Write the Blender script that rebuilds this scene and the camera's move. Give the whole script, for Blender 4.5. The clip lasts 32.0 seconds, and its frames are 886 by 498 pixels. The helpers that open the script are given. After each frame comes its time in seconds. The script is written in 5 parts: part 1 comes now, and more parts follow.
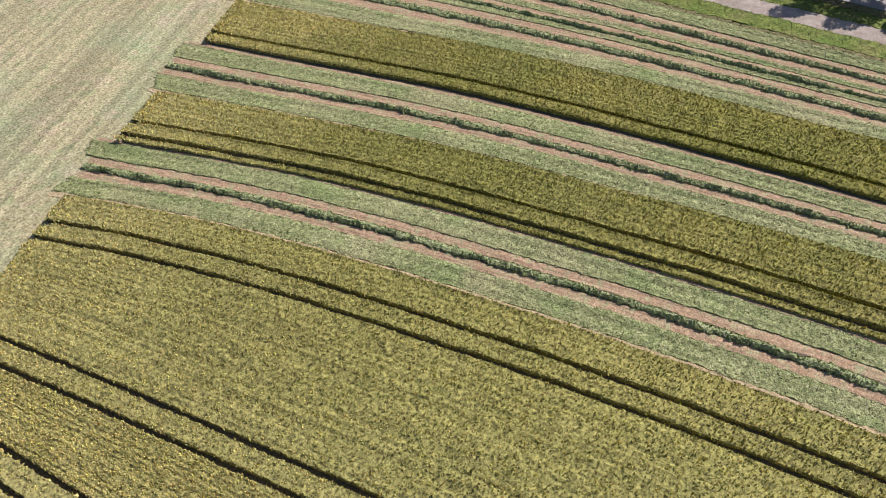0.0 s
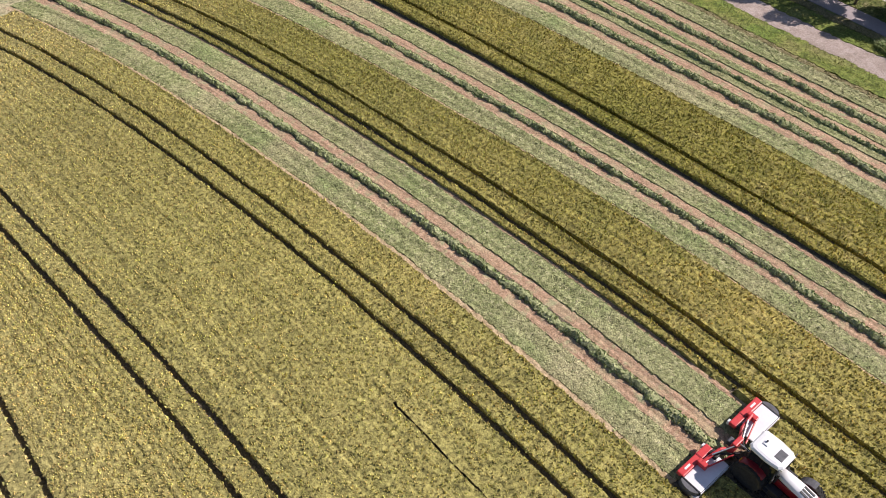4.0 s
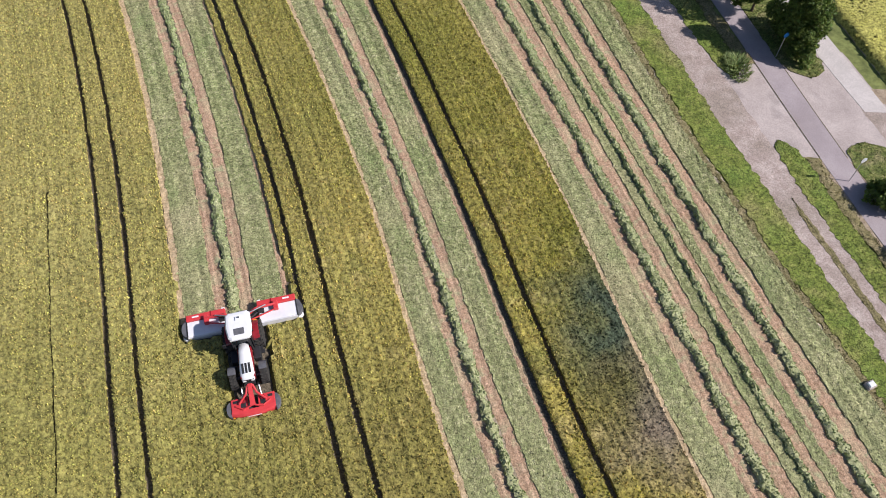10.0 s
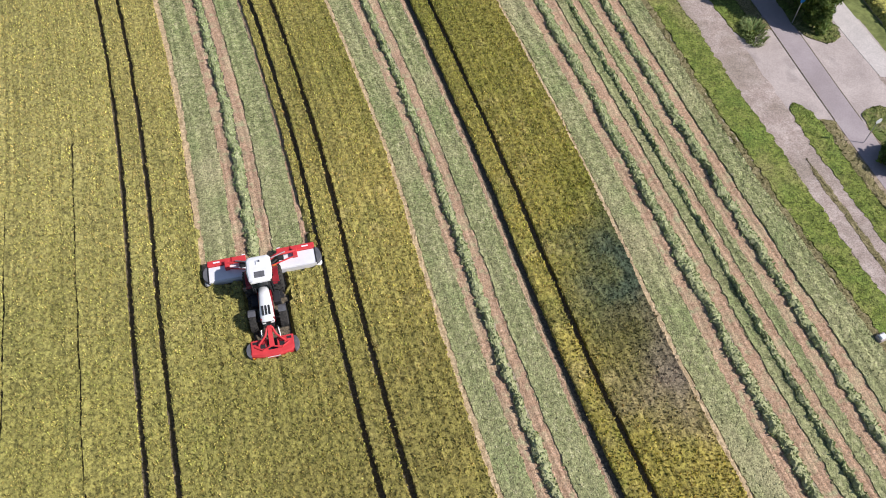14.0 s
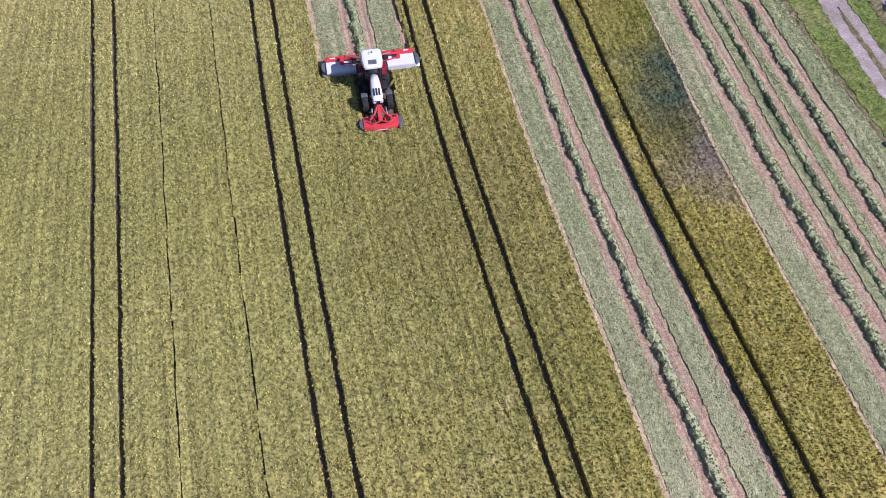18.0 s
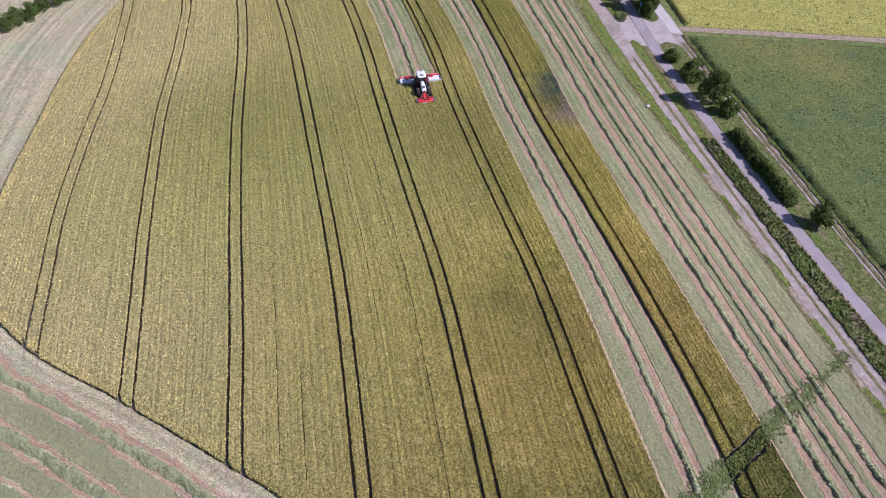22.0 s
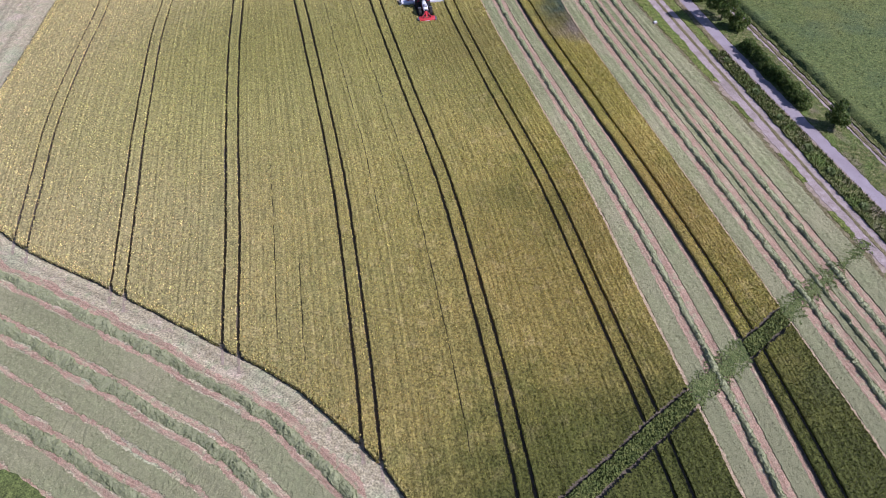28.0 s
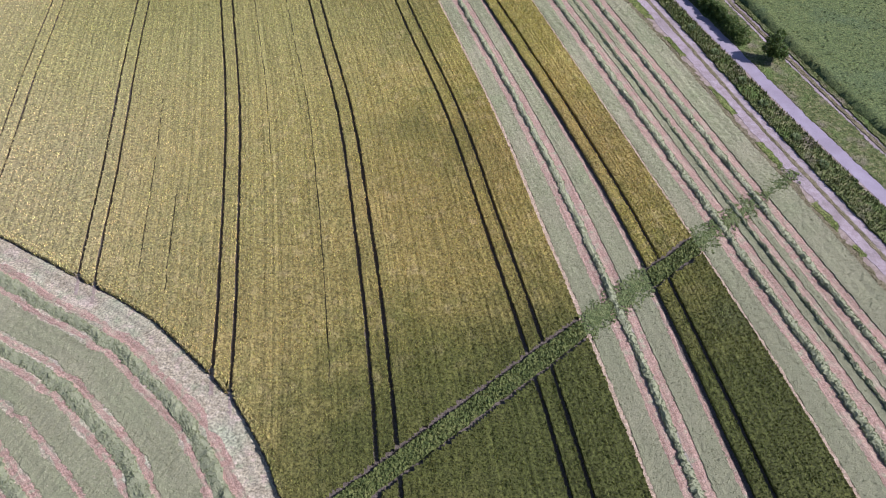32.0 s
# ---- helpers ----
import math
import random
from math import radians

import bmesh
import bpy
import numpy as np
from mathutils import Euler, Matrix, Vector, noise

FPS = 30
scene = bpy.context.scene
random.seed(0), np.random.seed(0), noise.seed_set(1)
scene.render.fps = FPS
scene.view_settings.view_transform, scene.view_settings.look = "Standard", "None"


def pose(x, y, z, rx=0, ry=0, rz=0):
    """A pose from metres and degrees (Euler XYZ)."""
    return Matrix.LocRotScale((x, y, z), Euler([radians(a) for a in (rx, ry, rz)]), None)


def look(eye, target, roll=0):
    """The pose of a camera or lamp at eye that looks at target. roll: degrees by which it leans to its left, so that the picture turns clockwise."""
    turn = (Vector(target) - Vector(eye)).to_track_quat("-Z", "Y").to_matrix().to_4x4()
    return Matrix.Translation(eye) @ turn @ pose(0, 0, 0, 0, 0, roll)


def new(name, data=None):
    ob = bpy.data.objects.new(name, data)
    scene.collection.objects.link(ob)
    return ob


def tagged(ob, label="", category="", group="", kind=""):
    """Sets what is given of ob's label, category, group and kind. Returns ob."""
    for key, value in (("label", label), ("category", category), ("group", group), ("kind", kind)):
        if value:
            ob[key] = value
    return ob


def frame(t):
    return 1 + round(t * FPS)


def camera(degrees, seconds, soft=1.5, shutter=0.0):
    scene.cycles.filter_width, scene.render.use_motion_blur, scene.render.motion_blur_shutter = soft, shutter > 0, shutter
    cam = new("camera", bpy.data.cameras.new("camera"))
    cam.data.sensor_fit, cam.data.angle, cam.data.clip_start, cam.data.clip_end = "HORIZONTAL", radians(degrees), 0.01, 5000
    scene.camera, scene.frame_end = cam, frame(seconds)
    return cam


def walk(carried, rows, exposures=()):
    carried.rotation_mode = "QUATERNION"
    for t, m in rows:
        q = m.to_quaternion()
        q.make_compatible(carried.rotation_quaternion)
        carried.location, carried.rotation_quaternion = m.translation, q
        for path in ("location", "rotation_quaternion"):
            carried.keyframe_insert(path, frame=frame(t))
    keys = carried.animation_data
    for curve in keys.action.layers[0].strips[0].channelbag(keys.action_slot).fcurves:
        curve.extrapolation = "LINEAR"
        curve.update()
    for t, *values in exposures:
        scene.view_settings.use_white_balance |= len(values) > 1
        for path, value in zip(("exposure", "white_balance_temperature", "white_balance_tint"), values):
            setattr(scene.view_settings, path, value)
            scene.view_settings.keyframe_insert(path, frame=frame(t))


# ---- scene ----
cam = camera(60.00, 32.0, soft=0.95)
# seconds, place of the camera, heading, tilt below the horizon, lean
PATH = [
    (0, -52.98, 37.75, 42.23, -40.70, 46.90, 2.31),
    (0.5, -50.56, 34.51, 41.97, -39.71, 46.91, 1.88),
    (1, -48.10, 31.31, 42.11, -38.78, 47.28, 1.40),
    (1.5, -45.59, 28.06, 42.09, -37.67, 47.52, 0.95),
    (2, -43.42, 25.21, 41.92, -35.67, 47.67, 0.54),
    (2.5, -41.97, 23.10, 41.22, -29.50, 47.60, 0.82),
    (3, -39.20, 20.42, 41.07, -28.25, 47.96, 0.35),
    (3.5, -36.49, 17.68, 41.03, -26.99, 48.20, -0.07),
    (4, -34.33, 15.31, 41.17, -23.75, 48.57, -0.18),
    (4.5, -32.46, 13.59, 41.37, -17.92, 49.27, 0.10),
    (6.5, -20.64, 8.45, 45.45, -1.74, 54.84, 0.16),
    (7, -16.16, 7.03, 45.55, 2.89, 55.15, 1.47),
    (7.5, -11.86, 6.06, 45.65, 2.86, 55.44, 1.14),
    (8, -7.08, 4.17, 46.65, 1.62, 55.36, 0.03),
    (8.5, -3.14, 1.78, 48.47, 0.72, 55.09, -0.72),
    (9, -0.00, -0.00, 49.99, 0.00, 55.09, -1.33),
    (9.5, 1.84, -0.39, 49.96, -0.13, 55.14, -1.48),
    (10, 3.14, 2.45, 46.72, 0.59, 55.84, -1.04),
    (10.5, 3.33, 2.88, 46.20, 1.02, 55.96, -0.72),
    (11, 3.12, 3.32, 45.90, 1.02, 56.21, -0.85),
    (11.5, 3.03, 3.25, 45.83, 1.27, 56.13, -0.74),
    (12, 3.00, 3.14, 45.87, 1.60, 56.10, -0.58),
    (12.5, 2.99, 2.61, 45.70, 1.80, 55.91, -0.44),
    (13, 3.06, 1.72, 45.58, 2.07, 55.77, -0.38),
    (13.5, 2.87, 0.77, 45.60, 1.86, 55.94, -0.61),
    (14, 2.84, -0.73, 45.60, 2.00, 56.08, -0.62),
    (14.5, 2.98, -2.52, 45.42, 2.36, 55.86, -0.34),
    (16.5, 1.10, -9.81, 46.72, -0.02, 57.90, -3.17),
    (17, -0.29, -12.80, 46.59, 3.87, 57.96, -1.82),
    (17.5, -0.17, -15.21, 46.60, 5.16, 58.12, -1.11),
    (18, -0.64, -17.63, 47.42, 4.55, 59.09, -1.62),
    (18.5, -0.40, -20.30, 47.45, 4.96, 59.08, -1.33),
    (19, -0.73, -27.46, 53.49, 4.01, 58.72, -2.12),
    (19.5, -0.14, -35.18, 58.89, 4.19, 57.50, -1.95),
    (20, -0.09, -44.89, 66.19, 3.63, 56.29, -2.29),
    (20.5, 0.75, -55.22, 72.24, 3.90, 54.46, -2.00),
    (21, 3.08, -70.98, 78.66, 5.02, 51.10, -1.11),
    (21.5, 4.34, -84.72, 87.40, 5.18, 49.61, -0.82),
    (22, 4.42, -91.25, 85.15, 5.01, 47.73, -0.62),
    (22.5, 4.79, -94.51, 85.27, 5.16, 47.49, -0.44),
    (23, 5.32, -97.70, 85.49, 5.43, 47.43, -0.19),
    (23.5, 5.52, -99.33, 85.26, 5.56, 47.31, -0.08),
    (24, 5.27, -100.24, 84.16, 5.39, 47.36, -0.19),
    (24.5, 5.12, -100.28, 82.73, 5.32, 47.42, -0.17),
    (25, 4.91, -99.99, 81.29, 5.21, 47.53, -0.19),
    (25.5, 5.04, -99.87, 79.72, 5.28, 47.45, -0.06),
    (27.5, 5.39, -100.46, 73.20, 5.46, 46.85, 0.17),
    (28, 5.47, -100.49, 71.63, 5.50, 46.83, 0.22),
    (28.5, 5.51, -100.64, 70.08, 5.51, 46.76, 0.22),
    (29, 5.66, -100.92, 68.38, 5.66, 46.52, 0.36),
    (29.5, 6.06, -100.80, 67.03, 5.66, 46.57, 0.37),
    (30, 7.55, -100.92, 65.44, 5.86, 46.34, 0.51),
    (30.5, 9.95, -100.92, 63.95, 6.18, 46.18, 0.83),
    (31, 12.95, -100.78, 62.42, 6.49, 46.07, 1.07),
    (31.5, 16.39, -100.58, 61.11, 6.61, 46.11, 1.10),
    (32, 19.89, -100.82, 59.65, 6.79, 46.05, 1.20),
]


def aim(x, y, z, heading, tilt, lean):
    """A camera that hangs level in its gimbal: heading from north, tilt downwards, lean to its right."""
    return Matrix.Translation((x, y, z)) @ pose(0, 0, 0, 0, 0, heading) @ pose(0, 0, 0, 90 - tilt) @ pose(0, 0, 0, 0, 0, -lean)


# the camera's picture is a little magenta, and bluer towards the end
LIGHT = [(0.0, 0.14, 6300, 12), (2.0, 0.23, 6550, 17), (7.0, 0.19, 6500, 20), (9.0, 0.17, 6150, 18), (14.0, 0.20, 6150, 15), (16.5, 0.21, 6000, 25), (18.0, 0.18, 5400, 29), (20.0, 0.15, 5400, 34), (22.5, 0.06, 5500, 28), (26.0, 0.06, 5450, 29), (32.0, 0.18, 5300, 33)]
walk(cam, [(row[0], aim(*row[1:])) for row in PATH], LIGHT)

# ---- sky and sun ----
SUN_TO = Vector((0.985, -0.15, 0.0)).normalized()      # where the sun stands, seen from the field
SUN_HEIGHT = radians(40)
world = bpy.data.worlds.new("sky")
scene.world = world
world.use_nodes = True
wn, wl = world.node_tree.nodes, world.node_tree.links
sky = wn.new("ShaderNodeTexSky")
sky.sky_type, sky.sun_disc = "NISHITA", False
sky.sun_elevation = SUN_HEIGHT
sky.sun_rotation = math.atan2(SUN_TO.x, SUN_TO.y)
sky.air_density, sky.dust_density = 1.0, 0.6
wl.new(sky.outputs[0], wn["Background"].inputs[0])
wn["Background"].inputs[1].default_value = 0.075
sun = bpy.data.lights.new("sun", "SUN")
sun.energy, sun.angle, sun.color = 5.0, radians(0.55), (1.0, 0.95, 0.86)
sun_ob = new("sun", sun)
sun_ob.matrix_world = look(Vector((0, 0, 0)), -Vector((SUN_TO.x * math.cos(SUN_HEIGHT), SUN_TO.y * math.cos(SUN_HEIGHT), math.sin(SUN_HEIGHT))))
sun_ob.location = (0, 0, 200)


# ---- materials ----
def material(name, stops, scale=1.0, detail=6.0, rough=0.9, bump=0.0, bump_scale=40.0, blend=None, metal=0.0, island=0.0, spec=0.3, stretch=None, grain=None, thin=0.0, streak=None, layers=None):
    """A surface of several colours that run into each other with noise. stops: (position, colour). blend: a second, larger
    pattern (colour, scale, low, high) laid over it. stretch: scale per axis of the pattern. island: spread of brightness from piece to piece.
    streak: (per metre across, per metre along, darkest, lightest) of lines that follow the strip. layers: a function that lays more
    colours over these, before the grain."""
    m = bpy.data.materials.new(name)
    m.use_nodes = True
    n, l = m.node_tree.nodes, m.node_tree.links
    b = n["Principled BSDF"]
    b.inputs["Roughness"].default_value, b.inputs["Metallic"].default_value = rough, metal
    b.inputs["Specular IOR Level"].default_value = spec
    co = n.new("ShaderNodeTexCoord").outputs["Object"]
    if stretch:
        mp = n.new("ShaderNodeMapping")
        mp.inputs["Scale"].default_value = stretch
        l.new(co, mp.inputs[0])
        co = mp.outputs[0]
    t = n.new("ShaderNodeTexNoise")
    t.inputs["Scale"].default_value, t.inputs["Detail"].default_value, t.inputs["Roughness"].default_value = scale, detail, 0.65
    l.new(co, t.inputs["Vector"])
    r = n.new("ShaderNodeValToRGB")
    while len(r.color_ramp.elements) < len(stops):
        r.color_ramp.elements.new(0.5)
    for e, (p, c) in zip(r.color_ramp.elements, stops):
        e.position, e.color = p, (*c, 1)
    l.new(t.outputs[0], r.inputs[0])
    col = r.outputs[0]
    for c2, s2, lo, hi in (blend or ()):
        t2 = n.new("ShaderNodeTexNoise")
        t2.inputs["Scale"].default_value, t2.inputs["Detail"].default_value = s2, 4.0
        l.new(n.new("ShaderNodeTexCoord").outputs["Object"], t2.inputs["Vector"])
        mr = n.new("ShaderNodeMapRange")
        mr.inputs[1].default_value, mr.inputs[2].default_value = lo, hi
        l.new(t2.outputs[0], mr.inputs[0])
        mx = n.new("ShaderNodeMix")
        mx.data_type = "RGBA"
        l.new(mr.outputs[0], mx.inputs[0])
        l.new(col, mx.inputs[6])
        mx.inputs[7].default_value = (*c2, 1)
        col = mx.outputs[2]
    if layers:
        col = layers(n, l, col)
    if grain:
        tg = n.new("ShaderNodeTexNoise")
        tg.inputs["Scale"].default_value, tg.inputs["Detail"].default_value, tg.inputs["Roughness"].default_value = grain[0], 4.0, 0.7
        l.new(n.new("ShaderNodeTexCoord").outputs["Object"], tg.inputs["Vector"])
        mg = n.new("ShaderNodeMapRange")
        mg.inputs[1].default_value, mg.inputs[2].default_value, mg.inputs[3].default_value, mg.inputs[4].default_value = 0.34, 0.66, grain[1], grain[2]
        l.new(tg.outputs[0], mg.inputs[0])
        hg = n.new("ShaderNodeHueSaturation")
        l.new(mg.outputs[0], hg.inputs["Value"])
        l.new(col, hg.inputs["Color"])
        col = hg.outputs[0]
    if streak:
        at = n.new("ShaderNodeAttribute")
        at.attribute_name = "strip"
        ms = n.new("ShaderNodeMapping")
        ms.inputs["Scale"].default_value = (streak[0], streak[1], 1)
        l.new(at.outputs["Vector"], ms.inputs[0])
        ts = n.new("ShaderNodeTexNoise")
        ts.inputs["Scale"].default_value, ts.inputs["Detail"].default_value, ts.inputs["Roughness"].default_value = 1.0, 3.0, 0.6
        l.new(ms.outputs[0], ts.inputs["Vector"])
        mk = n.new("ShaderNodeMapRange")
        mk.inputs[1].default_value, mk.inputs[2].default_value, mk.inputs[3].default_value, mk.inputs[4].default_value = 0.36, 0.64, streak[2], streak[3]
        l.new(ts.outputs[0], mk.inputs[0])
        hk = n.new("ShaderNodeHueSaturation")
        l.new(mk.outputs[0], hk.inputs["Value"])
        l.new(col, hk.inputs["Color"])
        col = hk.outputs[0]
    if island:
        g = n.new("ShaderNodeNewGeometry")
        mr = n.new("ShaderNodeMapRange")
        mr.inputs[3].default_value, mr.inputs[4].default_value = 1 - island, 1 + island
        l.new(g.outputs["Random Per Island"], mr.inputs[0])
        hs = n.new("ShaderNodeHueSaturation")
        tone = n.new("ShaderNodeMapRange")
        tone.inputs[3].default_value, tone.inputs[4].default_value = 0.5 - 0.05 * island, 0.5 + 0.05 * island
        spread_ = n.new("ShaderNodeTexWhiteNoise")
        spread_.noise_dimensions = "1D"
        l.new(g.outputs["Random Per Island"], spread_.inputs["W"])
        l.new(spread_.outputs["Value"], tone.inputs[0])
        l.new(tone.outputs[0], hs.inputs["Hue"])
        l.new(mr.outputs[0], hs.inputs["Value"])
        l.new(col, hs.inputs["Color"])
        col = hs.outputs[0]
    l.new(col, b.inputs["Base Color"])
    if thin:
        tr = n.new("ShaderNodeBsdfTranslucent")
        l.new(col, tr.inputs["Color"])
        ms = n.new("ShaderNodeMixShader")
        ms.inputs[0].default_value = thin
        l.new(b.outputs[0], ms.inputs[1])
        l.new(tr.outputs[0], ms.inputs[2])
        l.new(ms.outputs[0], n["Material Output"].inputs[0])
    if bump:
        t3 = n.new("ShaderNodeTexNoise")
        t3.inputs["Scale"].default_value, t3.inputs["Detail"].default_value = bump_scale, 3.0
        l.new(co, t3.inputs["Vector"])
        bp = n.new("ShaderNodeBump")
        bp.inputs["Strength"].default_value, bp.inputs["Distance"].default_value = bump, 0.09
        l.new(t3.outputs[0], bp.inputs["Height"])
        l.new(bp.outputs[0], b.inputs["Normal"])
    return m


def crop_material(name, stops, ripe_bright, spots, ripe_bright_from=14.0, ripe_bright_to=-46.0, island=0.0, thin=0.0, grain=(4.2, 0.30, 1.6)):
    """Standing crop: fine grain from ear to ear, drifts of riper and greener plants, a field that is riper towards one
    side and painted brighter there, and a few patches that lie flat or stayed green. spots: (colour, x, y, radius,
    strength)."""
    def patches(n, l, col):
        co = n.new("ShaderNodeTexCoord").outputs["Object"]
        sep = n.new("ShaderNodeSeparateXYZ")
        l.new(co, sep.inputs[0])
        # paler westwards: riper plants, plus brightness away from the sun put into the colour
        mr = n.new("ShaderNodeMapRange")
        mr.inputs[1].default_value, mr.inputs[2].default_value, mr.inputs[4].default_value = ripe_bright_from, ripe_bright_to, 0.75
        l.new(sep.outputs[0], mr.inputs[0])
        found = [(mr.outputs[0], ripe_bright)]
        nz = n.new("ShaderNodeTexNoise")
        nz.inputs["Scale"].default_value, nz.inputs["Detail"].default_value = 0.30, 5.0
        l.new(co, nz.inputs["Vector"])
        for c, x, y, rad, k in spots:
            d = n.new("ShaderNodeVectorMath")
            d.operation = "DISTANCE"
            sh = n.new("ShaderNodeVectorMath")
            sh.operation = "MULTIPLY_ADD"
            reach = min(14.0, 1.2 * rad)
            sh.inputs[1].default_value, sh.inputs[2].default_value = (reach, reach, 0), (-reach / 2 - x, -reach / 2 - y, 0)
            l.new(nz.outputs["Color"], sh.inputs[0])
            ad = n.new("ShaderNodeVectorMath")
            l.new(sh.outputs[0], ad.inputs[0])
            l.new(co, ad.inputs[1])
            l.new(ad.outputs[0], d.inputs[0])
            q = n.new("ShaderNodeMapRange")
            q.inputs[1].default_value, q.inputs[2].default_value, q.inputs[3].default_value, q.inputs[4].default_value = rad * 0.25, rad, k, 0.0
            l.new(d.outputs["Value"], q.inputs[0])
            found.append((q.outputs[0], c))
        for fac, c in found:
            mx = n.new("ShaderNodeMix")
            mx.data_type = "RGBA"
            l.new(fac, mx.inputs[0])
            l.new(col, mx.inputs[6])
            mx.inputs[7].default_value = (*c, 1)
            col = mx.outputs[2]
        return col
    return material(name, stops, 2.2, 7, 0.8, 0.7, 16, blend=[((0.50, 0.385, 0.10), 0.05, 0.47, 0.78), ((0.17, 0.185, 0.034), 0.085, 0.54, 0.80), ((0.20, 0.205, 0.042), 0.42, 0.53, 0.80), ((0.50, 0.40, 0.15), 0.62, 0.55, 0.82)],
                    island=island, spec=0.2, grain=grain, thin=thin, streak=(4.0, 0.06, 0.86, 1.12), layers=patches)


GREY_GREEN, DEEP_GREEN = (0.165, 0.16, 0.135), (0.105, 0.118, 0.022)
DARK_TEAL, GREY_BROWN = (0.085, 0.118, 0.075), (0.26, 0.205, 0.155)
FRESH, GOLD, OLIVE, RUSSET, LIME = (0.25, 0.25, 0.048), (0.51, 0.42, 0.095), (0.185, 0.195, 0.026), (0.42, 0.295, 0.085), (0.415, 0.392, 0.108)
BARLEY = [(0.30, (0.226, 0.215, 0.034)), (0.45, (0.313, 0.28, 0.052)), (0.58, (0.405, 0.345, 0.075)), (0.75, (0.507, 0.425, 0.12))]
RIPE_BRIGHT = (0.62, 0.525, 0.235)
SPOTS = [(LIME, -22.0, 6.0, 36.0, 0.55), (LIME, -46.0, -8.0, 26.0, 0.5), ((0.27, 0.225, 0.062), -1.0, 16.0, 14.0, 0.5), (LIME, -34.0, 44.0, 26.0, 0.4), (GOLD, 27.0, 2.0, 22.0, 0.45), (GOLD, 0.0, 42.0, 26.0, 0.12), (GOLD, -10.0, -26.0, 24.0, 0.2), (RUSSET, 14.0, -38.0, 22.0, 0.42), (RUSSET, 24.0, -22.0, 15.0, 0.5), (RUSSET, 40.0, -28.0, 16.0, 0.35), (RUSSET, -4.0, -54.0, 15.0, 0.25),
         (OLIVE, -14.0, 76.0, 24.0, 0.5), (OLIVE, -3.0, 54.0, 17.0, 0.42), (OLIVE, 6.0, 56.0, 18.0, 0.3), (OLIVE, -18.0, 50.0, 15.0, 0.15), (OLIVE, 15.0, 36.0, 8.0, 0.5), (FRESH, -38.0, 72.0, 30.0, 0.4), (FRESH, -42.0, 14.0, 24.0, 0.45), (FRESH, -17.0, 14.0, 17.0, 0.25),
         (DARK_TEAL, 15.2, 28.8, 7.0, 0.95), (GREY_BROWN, 17.6, 21.5, 6.5, 0.9), (DEEP_GREEN, 13.8, 23.0, 4.0, 0.5), (GREY_GREEN, 42.5, -50.4, 2.8, 0.8), (DEEP_GREEN, 7.0, -22.8, 4.5, 0.45), (DEEP_GREEN, 12.5, -25.5, 5.0, 0.35),
         (DEEP_GREEN, 10.0, -70.0, 17.0, 0.85), (DEEP_GREEN, 22.0, -56.0, 8.0, 0.5), (DEEP_GREEN, 27.0, -66.0, 26.0, 0.97), (DEEP_GREEN, 44.0, -64.0, 25.0, 0.97), (DEEP_GREEN, 46.0, -48.0, 14.0, 0.85), (DEEP_GREEN, 3.0, 2.0, 9.0, 0.1)]


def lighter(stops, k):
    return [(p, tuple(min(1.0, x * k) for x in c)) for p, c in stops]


# tones darkened below for shade between plants and darker leaves, lightened for the ears
CROP = crop_material("ripening_barley", lighter(BARLEY, 0.66), tuple(0.66 * x for x in RIPE_BRIGHT), [(tuple(0.74 * x for x in c), *more) for c, *more in SPOTS])
FAR_SPOTS = [((0.40, 0.385, 0.10), 70.0, 75.0, 160.0, 0.75)]
FAR_CROP = crop_material("far_barley", BARLEY, RIPE_BRIGHT, FAR_SPOTS)
EARS = {"ripening_barley": crop_material("barley_ears", lighter(BARLEY, 1.42), tuple(1.36 * x for x in RIPE_BRIGHT), [(tuple(1.22 * x for x in c), *more) for c, *more in SPOTS], island=0.52, thin=0.35, grain=(5.5, 0.5, 1.45))}
STUBBLE = material("stubble", [(0.28, (0.24, 0.19, 0.125)), (0.5, (0.38, 0.32, 0.23)), (0.72, (0.52, 0.44, 0.34))], 2.2, 10, 0.95, 0.6, 16,
                   blend=[((0.32, 0.31, 0.20), 0.09, 0.45, 0.7), ((0.46, 0.34, 0.26), 0.16, 0.55, 0.75)], grain=(5.0, 0.6, 1.4))
HEADLAND = material("headland_stubble", [(0.28, (0.310, 0.257, 0.140)), (0.5, (0.465, 0.400, 0.237)), (0.72, (0.602, 0.522, 0.337))], 1.6, 10, 0.95, 0.6, 16,
                    blend=[((0.40, 0.42, 0.24), 0.12, 0.48, 0.72), ((0.56, 0.45, 0.32), 0.2, 0.55, 0.78), ((0.30, 0.33, 0.17), 0.7, 0.54, 0.76), ((0.56, 0.42, 0.30), 0.9, 0.56, 0.78)], grain=(4.5, 0.42, 1.5), streak=(1.1, 0.02, 0.76, 1.16))


def toned_around(c, x, y, rad, k):
    """A wide round area of the cut crop where the colour c is mixed in, strongest in the middle."""
    def lay(n, l, col):
        d = n.new("ShaderNodeVectorMath")
        d.operation = "DISTANCE"
        d.inputs[1].default_value = (x, y, 0)
        l.new(n.new("ShaderNodeTexCoord").outputs["Object"], d.inputs[0])
        q = n.new("ShaderNodeMapRange")
        q.inputs[1].default_value, q.inputs[2].default_value, q.inputs[3].default_value, q.inputs[4].default_value = rad * 0.3, rad, k, 0.0
        l.new(d.outputs["Value"], q.inputs[0])
        mx = n.new("ShaderNodeMix")
        mx.data_type = "RGBA"
        l.new(q.outputs[0], mx.inputs[0])
        l.new(col, mx.inputs[6])
        mx.inputs[7].default_value = (*c, 1)
        return mx.outputs[2]
    return lay


